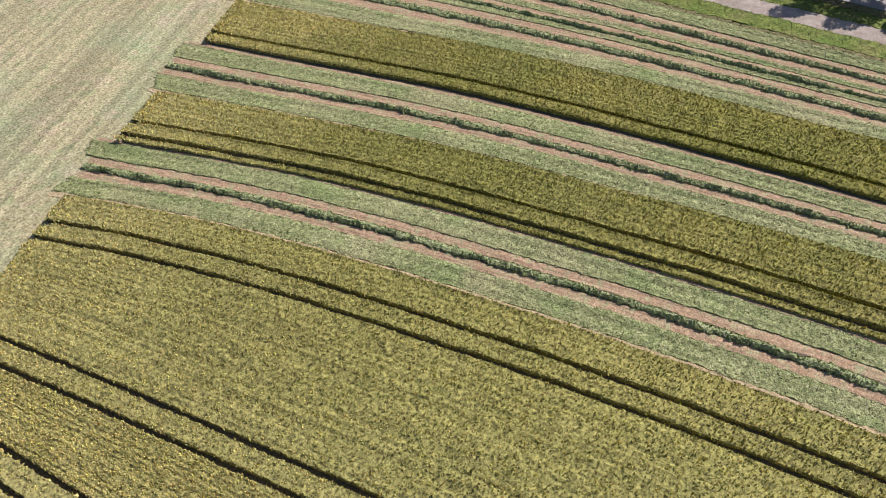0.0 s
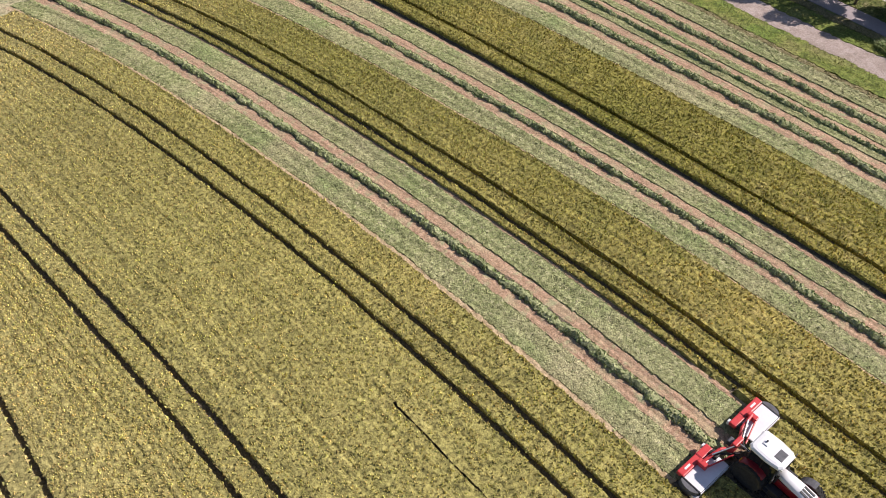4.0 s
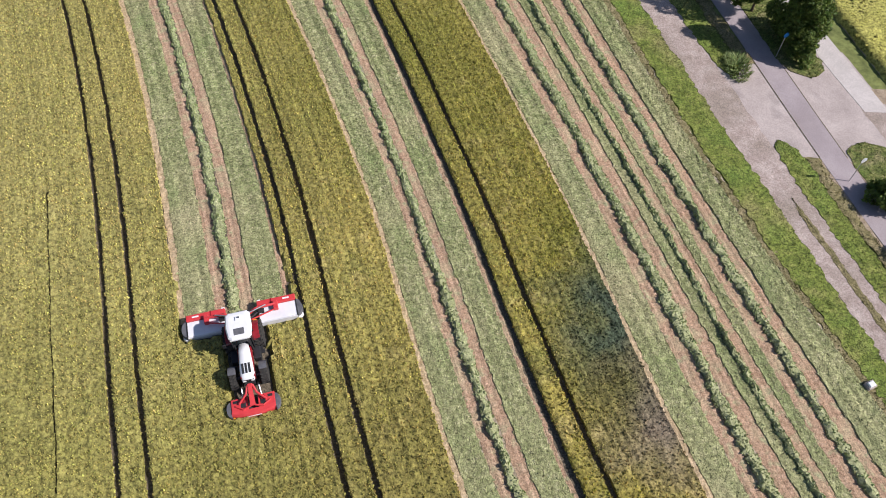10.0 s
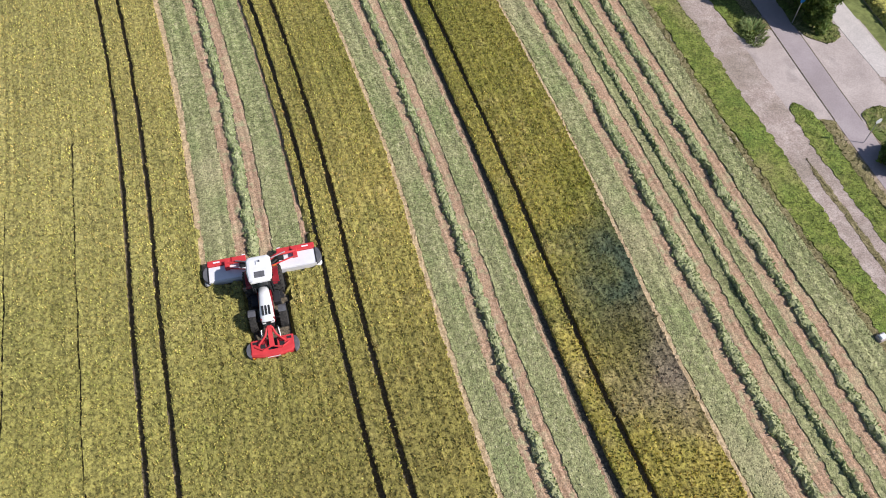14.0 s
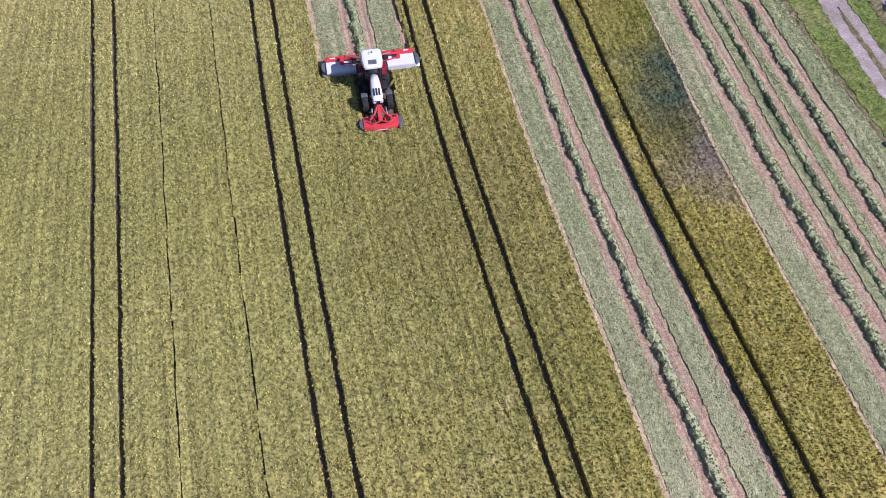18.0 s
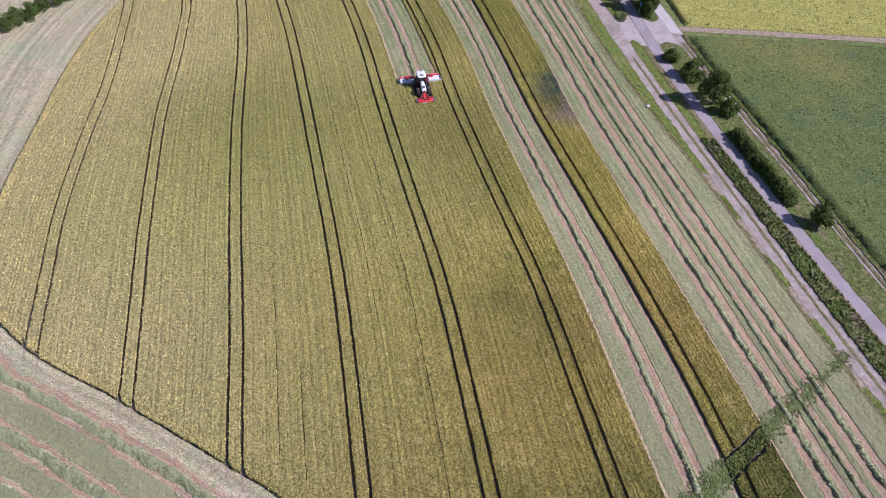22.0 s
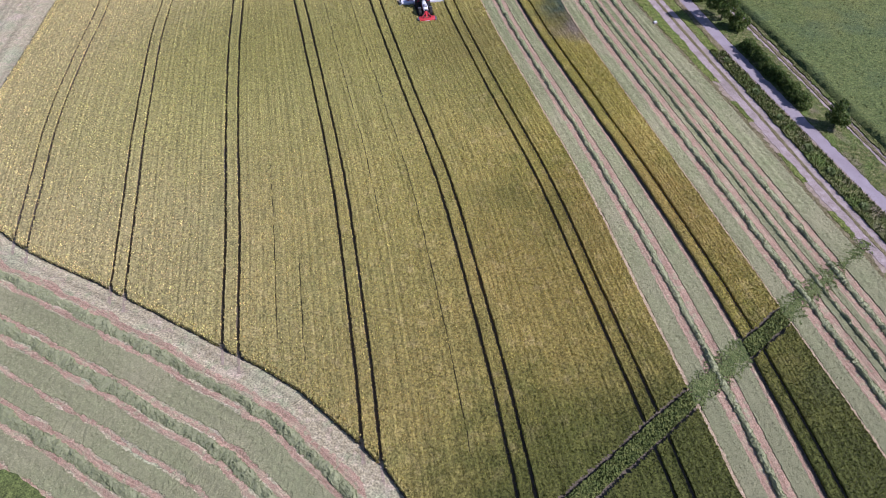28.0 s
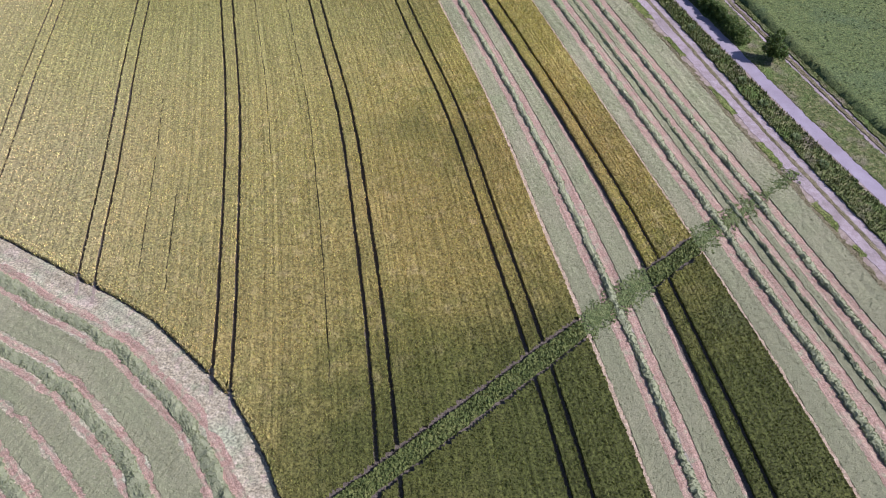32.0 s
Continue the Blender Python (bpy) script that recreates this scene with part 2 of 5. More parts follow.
SOUTHEAST_TONE = toned_around((0.125, 0.135, 0.055), 52.0, -62.0, 48.0, 0.55)
SOIL = material("reddish_stubble_soil", [(0.28, (0.290, 0.179, 0.108)), (0.5, (0.461, 0.301, 0.194)), (0.72, (0.597, 0.420, 0.294))], 3.5, 9, 0.95, 0.6, 22, blend=[((0.486, 0.392, 0.238), 0.6, 0.48, 0.75), ((0.40, 0.40, 0.22), 1.3, 0.55, 0.72)], grain=(10.0, 0.5, 1.45), streak=(4.0, 0.1, 0.72, 1.14))
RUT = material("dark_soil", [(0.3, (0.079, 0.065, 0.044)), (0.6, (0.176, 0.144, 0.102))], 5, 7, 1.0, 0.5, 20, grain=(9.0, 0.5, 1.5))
HAY = material("cut_crop", [(0.30, (0.120, 0.138, 0.043)), (0.44, (0.220, 0.241, 0.098)), (0.57, (0.332, 0.340, 0.156)), (0.70, (0.478, 0.451, 0.255))], 3.0, 7, 0.9, 0.9, 12,
               blend=[((0.426, 0.375, 0.212), 0.10, 0.48, 0.78), ((0.203, 0.265, 0.092), 0.22, 0.52, 0.80)], grain=(7.0, 0.35, 1.6), streak=(1.7, 0.06, 0.72, 1.18), layers=SOUTHEAST_TONE)
WINDROW = material("windrow", [(0.28, (0.162, 0.183, 0.076)), (0.48, (0.272, 0.293, 0.145)), (0.66, (0.365, 0.374, 0.204)), (0.8, (0.459, 0.442, 0.272))], 1.6, 6, 0.9, 0.9, 12, grain=(9.0, 0.45, 1.5))
EARS["cut_crop"] = material("loose_straw", [(0.3, (0.150, 0.170, 0.062)), (0.5, (0.320, 0.325, 0.158)), (0.72, (0.554, 0.512, 0.328))], 1.5, 4, 0.9, island=0.58, thin=0.25, streak=(1.7, 0.06, 0.74, 1.18), layers=SOUTHEAST_TONE)
EARS["windrow"] = material("loose_green_straw", [(0.3, (0.200, 0.258, 0.093)), (0.5, (0.332, 0.391, 0.170)), (0.72, (0.490, 0.534, 0.290))], 1.5, 4, 0.9, island=0.5, thin=0.25)


def tint_southwards(m, colour, y0, y1, most):
    """Mixes another colour into a material, more of it towards the south of the field, between the two lines."""
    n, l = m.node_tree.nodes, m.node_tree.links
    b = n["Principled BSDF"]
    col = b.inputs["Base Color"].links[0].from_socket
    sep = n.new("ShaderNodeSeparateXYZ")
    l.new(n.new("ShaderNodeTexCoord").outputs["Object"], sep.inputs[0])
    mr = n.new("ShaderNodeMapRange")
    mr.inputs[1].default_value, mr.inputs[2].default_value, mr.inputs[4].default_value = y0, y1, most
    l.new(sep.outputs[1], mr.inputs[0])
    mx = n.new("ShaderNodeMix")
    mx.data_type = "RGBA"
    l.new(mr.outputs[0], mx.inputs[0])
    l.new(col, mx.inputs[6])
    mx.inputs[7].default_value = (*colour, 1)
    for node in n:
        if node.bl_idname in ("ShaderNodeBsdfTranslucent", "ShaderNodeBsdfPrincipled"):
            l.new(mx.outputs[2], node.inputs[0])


# paler straw to the south; then a darker mix paints in the ridges' shade
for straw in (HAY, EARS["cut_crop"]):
    tint_southwards(straw, (0.39, 0.365, 0.195), 42.0, -5.0, 0.36)
    tint_southwards(straw, (0.25, 0.25, 0.128), -18.0, -58.0, 0.5)
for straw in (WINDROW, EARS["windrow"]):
    tint_southwards(straw, (0.49, 0.475, 0.265), 42.0, -5.0, 0.5)
    tint_southwards(straw, (0.20, 0.22, 0.10), -18.0, -58.0, 0.5)
GRASS = material("rough_grass", [(0.3, (0.077, 0.099, 0.018)), (0.5, (0.153, 0.189, 0.034)), (0.7, (0.261, 0.270, 0.072))], 1.4, 7, 0.9, 0.9, 10,
                 blend=[((0.28, 0.24, 0.10), 0.25, 0.52, 0.8), ((0.13, 0.20, 0.035), 0.3, 0.5, 0.8)], grain=(6.0, 0.35, 1.65))
EARS["rough_grass"] = material("grass_blades", [(0.3, (0.101, 0.125, 0.025)), (0.5, (0.185, 0.206, 0.050)), (0.75, (0.319, 0.310, 0.117))], 0.9, 4, 0.8, island=0.5, thin=0.4)
WEEDS = material("long_grass_and_weeds", [(0.3, (0.060, 0.080, 0.018)), (0.48, (0.120, 0.145, 0.034)), (0.6, (0.210, 0.205, 0.070)), (0.75, (0.320, 0.280, 0.150))], 1.6, 7, 0.9, 0.9, 12,
                 blend=[((0.26, 0.205, 0.13), 0.35, 0.54, 0.76), ((0.13, 0.20, 0.035), 0.22, 0.52, 0.76)], grain=(7.0, 0.35, 1.65))
EARS["long_grass_and_weeds"] = material("weed_blades", [(0.3, (0.064, 0.090, 0.019)), (0.5, (0.129, 0.155, 0.038)), (0.66, (0.215, 0.200, 0.067)), (0.8, (0.386, 0.330, 0.212))], 1.3, 5, 0.8, island=0.5, thin=0.4)
MEADOW = material("dark_meadow", [(0.3, (0.045, 0.075, 0.016)), (0.5, (0.085, 0.13, 0.028)), (0.7, (0.145, 0.185, 0.045))], 0.9, 7, 0.9, 0.9, 8, blend=[((0.13, 0.15, 0.04), 0.08, 0.5, 0.78)], grain=(5.0, 0.4, 1.6))
DRY_GRASS = material("dry_short_grass", [(0.3, (0.130, 0.118, 0.047)), (0.5, (0.220, 0.186, 0.089)), (0.7, (0.320, 0.265, 0.147))], 1.4, 6, 0.95, 0.8, 10, grain=(8.0, 0.5, 1.5))
EARS["dry_short_grass"] = material("dry_blades", [(0.3, (0.14, 0.14, 0.045)), (0.55, (0.24, 0.21, 0.09)), (0.75, (0.34, 0.29, 0.14))], 1.2, 4, 0.9, island=0.5, thin=0.3)
GRAVEL = material("gravel", [(0.3, (0.31, 0.24, 0.205)), (0.5, (0.41, 0.33, 0.29)), (0.7, (0.51, 0.425, 0.385))], 0.9, 8, 0.95, 0.5, 18,
                  blend=[((0.28, 0.23, 0.185), 0.25, 0.47, 0.75)], grain=(9.0, 0.65, 1.3))
ASPHALT = material("pale_asphalt", [(0.3, (0.32, 0.27, 0.275)), (0.55, (0.37, 0.315, 0.32)), (0.75, (0.42, 0.365, 0.365))], 0.5, 8, 0.85, 0.2, 40, blend=[((0.30, 0.25, 0.25), 0.2, 0.52, 0.75)], grain=(12.0, 0.85, 1.12))
CONCRETE = material("pale_concrete", [(0.3, (0.37, 0.31, 0.285)), (0.55, (0.46, 0.39, 0.36)), (0.75, (0.53, 0.46, 0.425))], 0.35, 9, 0.9, 0.2, 30, blend=[((0.30, 0.255, 0.24), 0.5, 0.55, 0.8)], grain=(10.0, 0.82, 1.15))
DIRT = material("dry_earth", [(0.3, (0.24, 0.18, 0.12)), (0.5, (0.34, 0.265, 0.185)), (0.7, (0.44, 0.36, 0.27))], 1.2, 8, 0.95, 0.5, 18, grain=(8.0, 0.7, 1.3))
TAN = material("short_straw_stubble", [(0.3, (0.36, 0.26, 0.14)), (0.5, (0.48, 0.36, 0.22)), (0.72, (0.60, 0.47, 0.31))], 2.5, 8, 0.95, 0.6, 16, grain=(7.0, 0.6, 1.4))
GREEN_HAY = material("dark_green_cut_crop", [(0.28, (0.060, 0.086, 0.021)), (0.45, (0.114, 0.146, 0.039)), (0.6, (0.182, 0.209, 0.066)), (0.75, (0.287, 0.282, 0.117))], 2.0, 6, 0.9, 0.9, 12, grain=(10.0, 0.45, 1.5))
EARS["dark_green_cut_crop"] = material("loose_dark_straw", [(0.3, (0.088, 0.117, 0.029)), (0.5, (0.166, 0.196, 0.053)), (0.72, (0.299, 0.294, 0.109))], 1.5, 4, 0.9, island=0.5, thin=0.25)
PRESSED = material("pressed_green_crop", [(0.3, (0.057, 0.082, 0.016)), (0.5, (0.111, 0.134, 0.029)), (0.72, (0.194, 0.202, 0.052))], 2.0, 6, 0.9, 0.8, 12, grain=(10.0, 0.45, 1.5))
EARS["pressed_green_crop"] = material("pressed_blades", [(0.3, (0.072, 0.098, 0.019)), (0.55, (0.143, 0.166, 0.038)), (0.75, (0.247, 0.231, 0.072))], 1.2, 4, 0.9, island=0.5, thin=0.3)
SLAB = material("bright_concrete", [(0.3, (0.46, 0.42, 0.39)), (0.55, (0.54, 0.49, 0.46)), (0.75, (0.62, 0.57, 0.53))], 0.5, 9, 0.9, 0.2, 30, grain=(10.0, 0.85, 1.12))
WHEAT = material("green_wheat", [(0.3, (0.072, 0.102, 0.026)), (0.5, (0.118, 0.152, 0.038)), (0.7, (0.18, 0.21, 0.06))], 2.2, 7, 0.85, 0.9, 10,
                 blend=[((0.215, 0.205, 0.055), 0.035, 0.46, 0.74), ((0.08, 0.12, 0.05), 0.10, 0.52, 0.80)], grain=(4.5, 0.35, 1.65))
EARS["green_wheat"] = material("wheat_blades", [(0.3, (0.085, 0.118, 0.030)), (0.5, (0.135, 0.172, 0.045)), (0.7, (0.205, 0.235, 0.072))], 2.2, 7, 0.8, blend=[((0.235, 0.225, 0.062), 0.035, 0.46, 0.74), ((0.09, 0.135, 0.062), 0.10, 0.52, 0.80)], island=0.45, thin=0.35)
EARS["far_barley"] = crop_material("far_barley_ears", lighter(BARLEY, 1.3), RIPE_BRIGHT, FAR_SPOTS, island=0.35, thin=0.35)
EARTH = material("far_fields", [(0.3, (0.10, 0.14, 0.04)), (0.55, (0.17, 0.19, 0.06)), (0.75, (0.25, 0.24, 0.09))], 0.02, 6, 0.95, grain=(1.0, 0.6, 1.4))
LEAF = material("leaves", [(0.3, (0.075, 0.115, 0.022)), (0.6, (0.145, 0.20, 0.040)), (0.8, (0.22, 0.27, 0.07))], 1.5, 4, 0.6, island=0.5, thin=0.4)
PALE_LEAF = material("pale_leaves", [(0.3, (0.14, 0.19, 0.06)), (0.6, (0.25, 0.31, 0.11)), (0.8, (0.38, 0.42, 0.20))], 1.5, 4, 0.6, island=0.5, thin=0.35)
BARK = material("bark", [(0.3, (0.06, 0.045, 0.03)), (0.7, (0.16, 0.12, 0.09))], 6, 6, 0.95, 0.6, 20)
RED = material("red_paint", [(0.3, (0.55, 0.040, 0.045)), (0.7, (0.64, 0.060, 0.062))], 3, 4, 0.35, spec=0.5)
DARK_RED = material("dark_red_paint", [(0.3, (0.22, 0.010, 0.016)), (0.7, (0.30, 0.015, 0.022))], 3, 4, 0.35, spec=0.5)
WHITE = material("white_paint", [(0.3, (0.74, 0.74, 0.75)), (0.7, (0.82, 0.82, 0.82))], 2, 5, 0.35, spec=0.5)
CANVAS = material("pale_grey_cover", [(0.3, (0.68, 0.67, 0.69)), (0.7, (0.80, 0.79, 0.81))], 1.2, 6, 0.5)
BLACK = material("black_plastic", [(0.3, (0.018, 0.018, 0.020)), (0.7, (0.035, 0.035, 0.038))], 5, 4, 0.55)
GREY = material("dark_grey_metal", [(0.3, (0.07, 0.07, 0.08)), (0.7, (0.13, 0.13, 0.14))], 5, 5, 0.45, metal=0.6)
STEEL = material("bright_steel", [(0.3, (0.50, 0.50, 0.52)), (0.7, (0.62, 0.62, 0.64))], 6, 5, 0.35, metal=0.9)
RUBBER = material("dusty_rubber", [(0.3, (0.022, 0.021, 0.020)), (0.7, (0.06, 0.055, 0.048))], 4, 6, 0.9, 0.3, 30)
GLASS = material("tinted_glass", [(0.3, (0.012, 0.016, 0.018)), (0.7, (0.02, 0.026, 0.028))], 1, 2, 0.08, spec=0.6)
SIGN_BLUE = material("blue_sign", [(0.3, (0.03, 0.20, 0.55)), (0.7, (0.05, 0.26, 0.62))], 4, 3, 0.4)


# ---- building helpers ----
def mesh_object(name, co, faces, mat, parent=None, smooth=False):
    me = bpy.data.meshes.new(name)
    me.from_pydata([tuple(c) for c in co] if not isinstance(co, np.ndarray) else co.tolist(), [], faces)
    me.materials.append(mat)
    me.shade_smooth() if smooth else me.shade_flat()
    ob = new(name, me)
    ob.parent = parent
    return ob


def sheet(name, P, mat, keep=None, smooth=True, parent=None, tufts=None):
    """A mesh over the array P[rows, columns, 3]; keep[rows-1, columns-1] says which cells exist. tufts: blades (n, 3, 3) or three-sided clumps (n, 4, 3) that stand on it."""
    lay, P = (P[..., 3:], P[..., :3]) if P.shape[2] > 3 else (None, P)
    if tufts is not None:
        tufts, tuft_lay = tufts
    R, C = P.shape[:2]
    idx = np.arange(R * C).reshape(R, C)
    q = np.stack([idx[:-1, :-1], idx[:-1, 1:], idx[1:, 1:], idx[1:, :-1]], -1).reshape(-1, 4)
    if keep is not None:
        q = q[keep.reshape(-1)]
    used = np.zeros(R * C, bool)
    used[q.ravel()] = True
    new_index = np.cumsum(used) - 1
    co = P.reshape(-1, 3)[used].astype(np.float32)
    q = new_index[q].astype(np.int32)
    loops, starts = q.ravel(), np.arange(len(q), dtype=np.int32) * 4
    added = 0
    if tufts is not None and len(tufts):
        k, corners = tufts.shape[:2]
        shape = np.array([[0, 1, 2]] if corners == 3 else [[0, 1, 3], [1, 2, 3], [2, 0, 3]])
        added = k * len(shape)
        extra = (len(co) + np.arange(k)[:, None, None] * corners + shape[None]).ravel()
        starts = np.concatenate([starts, len(loops) + np.arange(added, dtype=np.int32) * 3]).astype(np.int32)
        loops = np.concatenate([loops, extra]).astype(np.int32)
        co = np.concatenate([co, tufts.reshape(-1, 3).astype(np.float32)])
    me = bpy.data.meshes.new(name)
    me.vertices.add(len(co))
    me.vertices.foreach_set("co", co.ravel())
    me.loops.add(len(loops))
    me.loops.foreach_set("vertex_index", loops)
    me.polygons.add(len(starts))
    me.polygons.foreach_set("loop_start", starts)
    me.update(calc_edges=True)
    if lay is not None:
        flat = lay.reshape(-1, 2)[used]
        if tufts is not None:
            flat = np.concatenate([flat, np.repeat(tuft_lay, tufts.shape[1], 0)])
        at = me.attributes.new("strip", "FLOAT_VECTOR", "POINT")
        at.data.foreach_set("vector", np.concatenate([flat, flat[:, :1] * 0], 1).astype(np.float32).ravel())
    me.materials.append(mat)
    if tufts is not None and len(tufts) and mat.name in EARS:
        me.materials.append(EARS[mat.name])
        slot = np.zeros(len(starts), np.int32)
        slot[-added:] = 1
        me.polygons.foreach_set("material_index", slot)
    me.shade_smooth() if smooth else me.shade_flat()
    ob = new(name, me)
    ob.parent = parent
    return ob


def clumps(P, keep, per_cell, low, high, width, rows=0.0, thin_out=None, drop=0.08):
    """Tufts over the kept cells of a sheet: small three-sided points that lean about, each as wide as a few ears together.
    rows: distance of the drill rows in cells; thin_out: a function of x and y, the share of tufts that is missing."""
    cells = np.argwhere(keep)
    if not len(cells):
        return None
    n = int(len(cells) * per_cell)
    c = cells[rng.integers(0, len(cells), n)]
    u, v = rng.random((n, 1)), rng.random((n, 1))
    if rows:
        u = (np.floor(u * rows) + 0.5 + (u * rows % 1 - 0.5) * 0.62) / rows
    p00, p01, p10, p11 = P[c[:, 0], c[:, 1]], P[c[:, 0], c[:, 1] + 1], P[c[:, 0] + 1, c[:, 1]], P[c[:, 0] + 1, c[:, 1] + 1]
    p = (p00 * (1 - u) + p01 * u) * (1 - v) + (p10 * (1 - u) + p11 * u) * v
    if thin_out is not None:
        p = p[rng.random(n) > thin_out(p[:, 0], p[:, 1])]
        n = len(p)
    place, p = p[:, 3:], p[:, :3].copy()
    p[:, :2] += (rng.random((n, 2)) - 0.5) * width * 0.7
    a0 = rng.random(n) * 2 * np.pi
    h = low + (high - low) * rng.random(n) ** 1.3
    w = width * (0.45 + 0.75 * rng.random(n))
    out = []
    for k in range(3):
        a = a0 + k * 2 * np.pi / 3 + (rng.random(n) - 0.5) * 0.7
        out.append(p + np.stack([np.cos(a) * w * 0.62, np.sin(a) * w * 0.62, -drop + 0 * a], 1))
    tip = p + np.stack([(rng.random(n) - 0.5) * w * 1.1, (rng.random(n) - 0.5) * w * 1.1, h], 1)
    return np.stack(out + [tip], 1), place


def smooth_curve(knots, values):
    """A smooth curve through a few values, straight beyond both ends."""
    k, v = np.array(knots, float), np.array(values, float)
    s = np.gradient(v, k)

    def at(y):
        y = np.asarray(y, float)
        i = np.clip(np.searchsorted(k, y) - 1, 0, len(k) - 2)
        h = k[i + 1] - k[i]
        t = (y - k[i]) / h
        tc = np.clip(t, 0, 1)
        a = (1 + 2 * tc) * (1 - tc) ** 2 * v[i] + tc * (1 - tc) ** 2 * h * s[i] + tc ** 2 * (3 - 2 * tc) * v[i + 1] + tc ** 2 * (tc - 1) * h * s[i + 1]
        return a + np.where(t < 0, t * h * s[0], 0) + np.where(t > 1, (t - 1) * h * s[-1], 0)
    return at


rng = np.random.default_rng(7)
NOISE = rng.random((256, 256))


def wobble(x, y, size):
    """Smooth random values 0..1 over the plane; size is that of one hump in metres."""
    u, v = np.asarray(x, float) / size + 1000.3, np.asarray(y, float) / size + 1000.7
    i, j = np.floor(u).astype(int), np.floor(v).astype(int)
    a, b = u - i, v - j
    a, b = a * a * (3 - 2 * a), b * b * (3 - 2 * b)
    n = NOISE
    return ((n[i % 256, j % 256] * (1 - a) + n[(i + 1) % 256, j % 256] * a) * (1 - b) + (n[i % 256, (j + 1) % 256] * (1 - a) + n[(i + 1) % 256, (j + 1) % 256] * a) * b)


# ---- the plan: lines that run from south to north, as x over y ----
KNOTS = [-80, -60, -40, -20, 0, 20, 40, 60, 80, 100]
T4 = smooth_curve(KNOTS, [-2.5, -7.2, -12.5, -18.3, -25.0, -31.9, -39.0, -47.2, -55.9, -65.2])
T5 = smooth_curve(KNOTS, [12.5, 7.9, 2.6, -3.3, -10.6, -17.7, -24.6, -32.9, -42.9, -55.7])
T6 = smooth_curve(KNOTS, [28.7, 23.4, 17.3, 11.1, 3.5, -3.9, -10.6, -18.7, -28.1, -39.9])
E6 = smooth_curve(KNOTS, [35.7, 29.9, 23.6, 17.4, 10.2, 2.9, -3.7, -11.9, -21.2, -32.4])
T7 = smooth_curve(KNOTS, [43.8, 38.6, 33.0, 25.9, 18.1, 10.3, 3.5, -3.9, -12.2, -22.4])
E7 = smooth_curve(KNOTS, [52.6, 46.7, 39.8, 32.6, 25.2, 17.9, 11.5, 4.3, -3.7, -13.4])
T3 = smooth_curve([-60, -50, -35, -13, 10, 37, 48, 60, 80], [-22.0, -25.0, -29.0, -35.4, -41.6, -48.0, -51.2, -55.2, -62.2])
T2 = smooth_curve([-50, -43, -28, -18, 1, 9, 36, 48, 70], [-39.0, -41.0, -45.3, -48.2, -53.2, -55.2, -60.3, -63.0, -72.0])
T1 = smooth_curve([-45, -37, -27, -14, 3, 20, 35, 47, 60], [-53.5, -56.4, -59.3, -63.0, -66.4, -69.0, -72.3, -75.2, -79.0])
SWATH_E = smooth_curve(KNOTS, [71.6, 62.8, 54.8, 47.2, 39.7, 32.2, 25.0, 18.5, 12.6, 7.0])
VERGE = smooth_curve(KNOTS, [73.2, 64.7, 56.7, 48.8, 41.3, 33.1, 25.2, 18.8, 12.8, 7.0])
ROAD_L = smooth_curve(KNOTS, [74.0, 65.5, 57.5, 49.6, 42.2, 34.8, 27.9, 21.5, 15.4, 9.3])
ROAD_R = smooth_curve(KNOTS, [77.2, 68.7, 60.7, 52.7, 45.4, 38.1, 31.0, 24.7, 18.8, 13.0])
PATH_L = smooth_curve(KNOTS, [85.2, 75.0, 65.4, 56.6, 48.6, 40.9, 34.1, 28.5, 22.8, 17.4])
PATH_R = smooth_curve(KNOTS, [87.4, 77.2, 67.6, 58.7, 50.7, 43.0, 36.3, 30.8, 25.1, 19.7])
TRACK_L = smooth_curve(KNOTS, [90.0, 80.0, 70.9, 63.0, 55.6, 48.4, 41.0, 34.3, 28.6, 23.4])
TRACK_R = smooth_curve(KNOTS, [92.0, 82.0, 72.9, 64.8, 57.4, 50.2, 42.8, 36.6, 31.0, 25.8])
FIELD_E = smooth_curve(KNOTS, [93.2, 83.0, 73.8, 65.6, 58.1, 50.9, 43.6, 38.0, 33.0, 27.8])
# the edge of the standing crop, from the north-east round the west to the south
EDGE = [(-5, 120), (-19, 110), (-33, 101), (-46, 93), (-54, 87), (-66, 72), (-74, 57), (-77.5, 40), (-77.5, 25), (-75.5, 8), (-73.5, -8), (-71, -20),
        (-66.5, -29), (-57, -37), (-41, -44), (-24, -51.7), (-15, -56), (-9.5, -60), (-3.5, -65), (1, -70.5), (5, -78), (8, -90)]


def resample(points, step):
    """A smooth line through the points, in even steps: places and the normals to its left."""
    p = np.array(points, float)
    s = np.concatenate([[0], np.cumsum(np.linalg.norm(np.diff(p, axis=0), axis=1))])
    cx, cy = smooth_curve(s, p[:, 0]), smooth_curve(s, p[:, 1])
    u = np.arange(0, s[-1], step)
    q = np.stack([cx(u), cy(u)], 1)
    d = np.gradient(q, axis=0)
    d /= np.linalg.norm(d, axis=1)[:, None]
    return q, np.stack([-d[:, 1], d[:, 0]], 1)


edge_line, edge_left = resample(EDGE, 0.5)


def inside_edge(x, y):
    """True where the point lies inside the line round the crop (to its left, as the line runs)."""
    poly = np.concatenate([edge_line + edge_left * 0.45, [(120, -90), (120, 120)]])
    out = np.zeros(np.shape(x), bool)
    px, py = poly[:, 0], poly[:, 1]
    x, y = np.asarray(x), np.asarray(y)
    for k in range(len(poly)):
        x1, y1, x2, y2 = px[k], py[k], px[k - 1], py[k - 1]
        if y1 == y2:
            continue
        c = (y1 > y) != (y2 > y)
        out ^= c & (x < (x2 - x1) * (y - y1) / (y2 - y1) + x1)
    return out


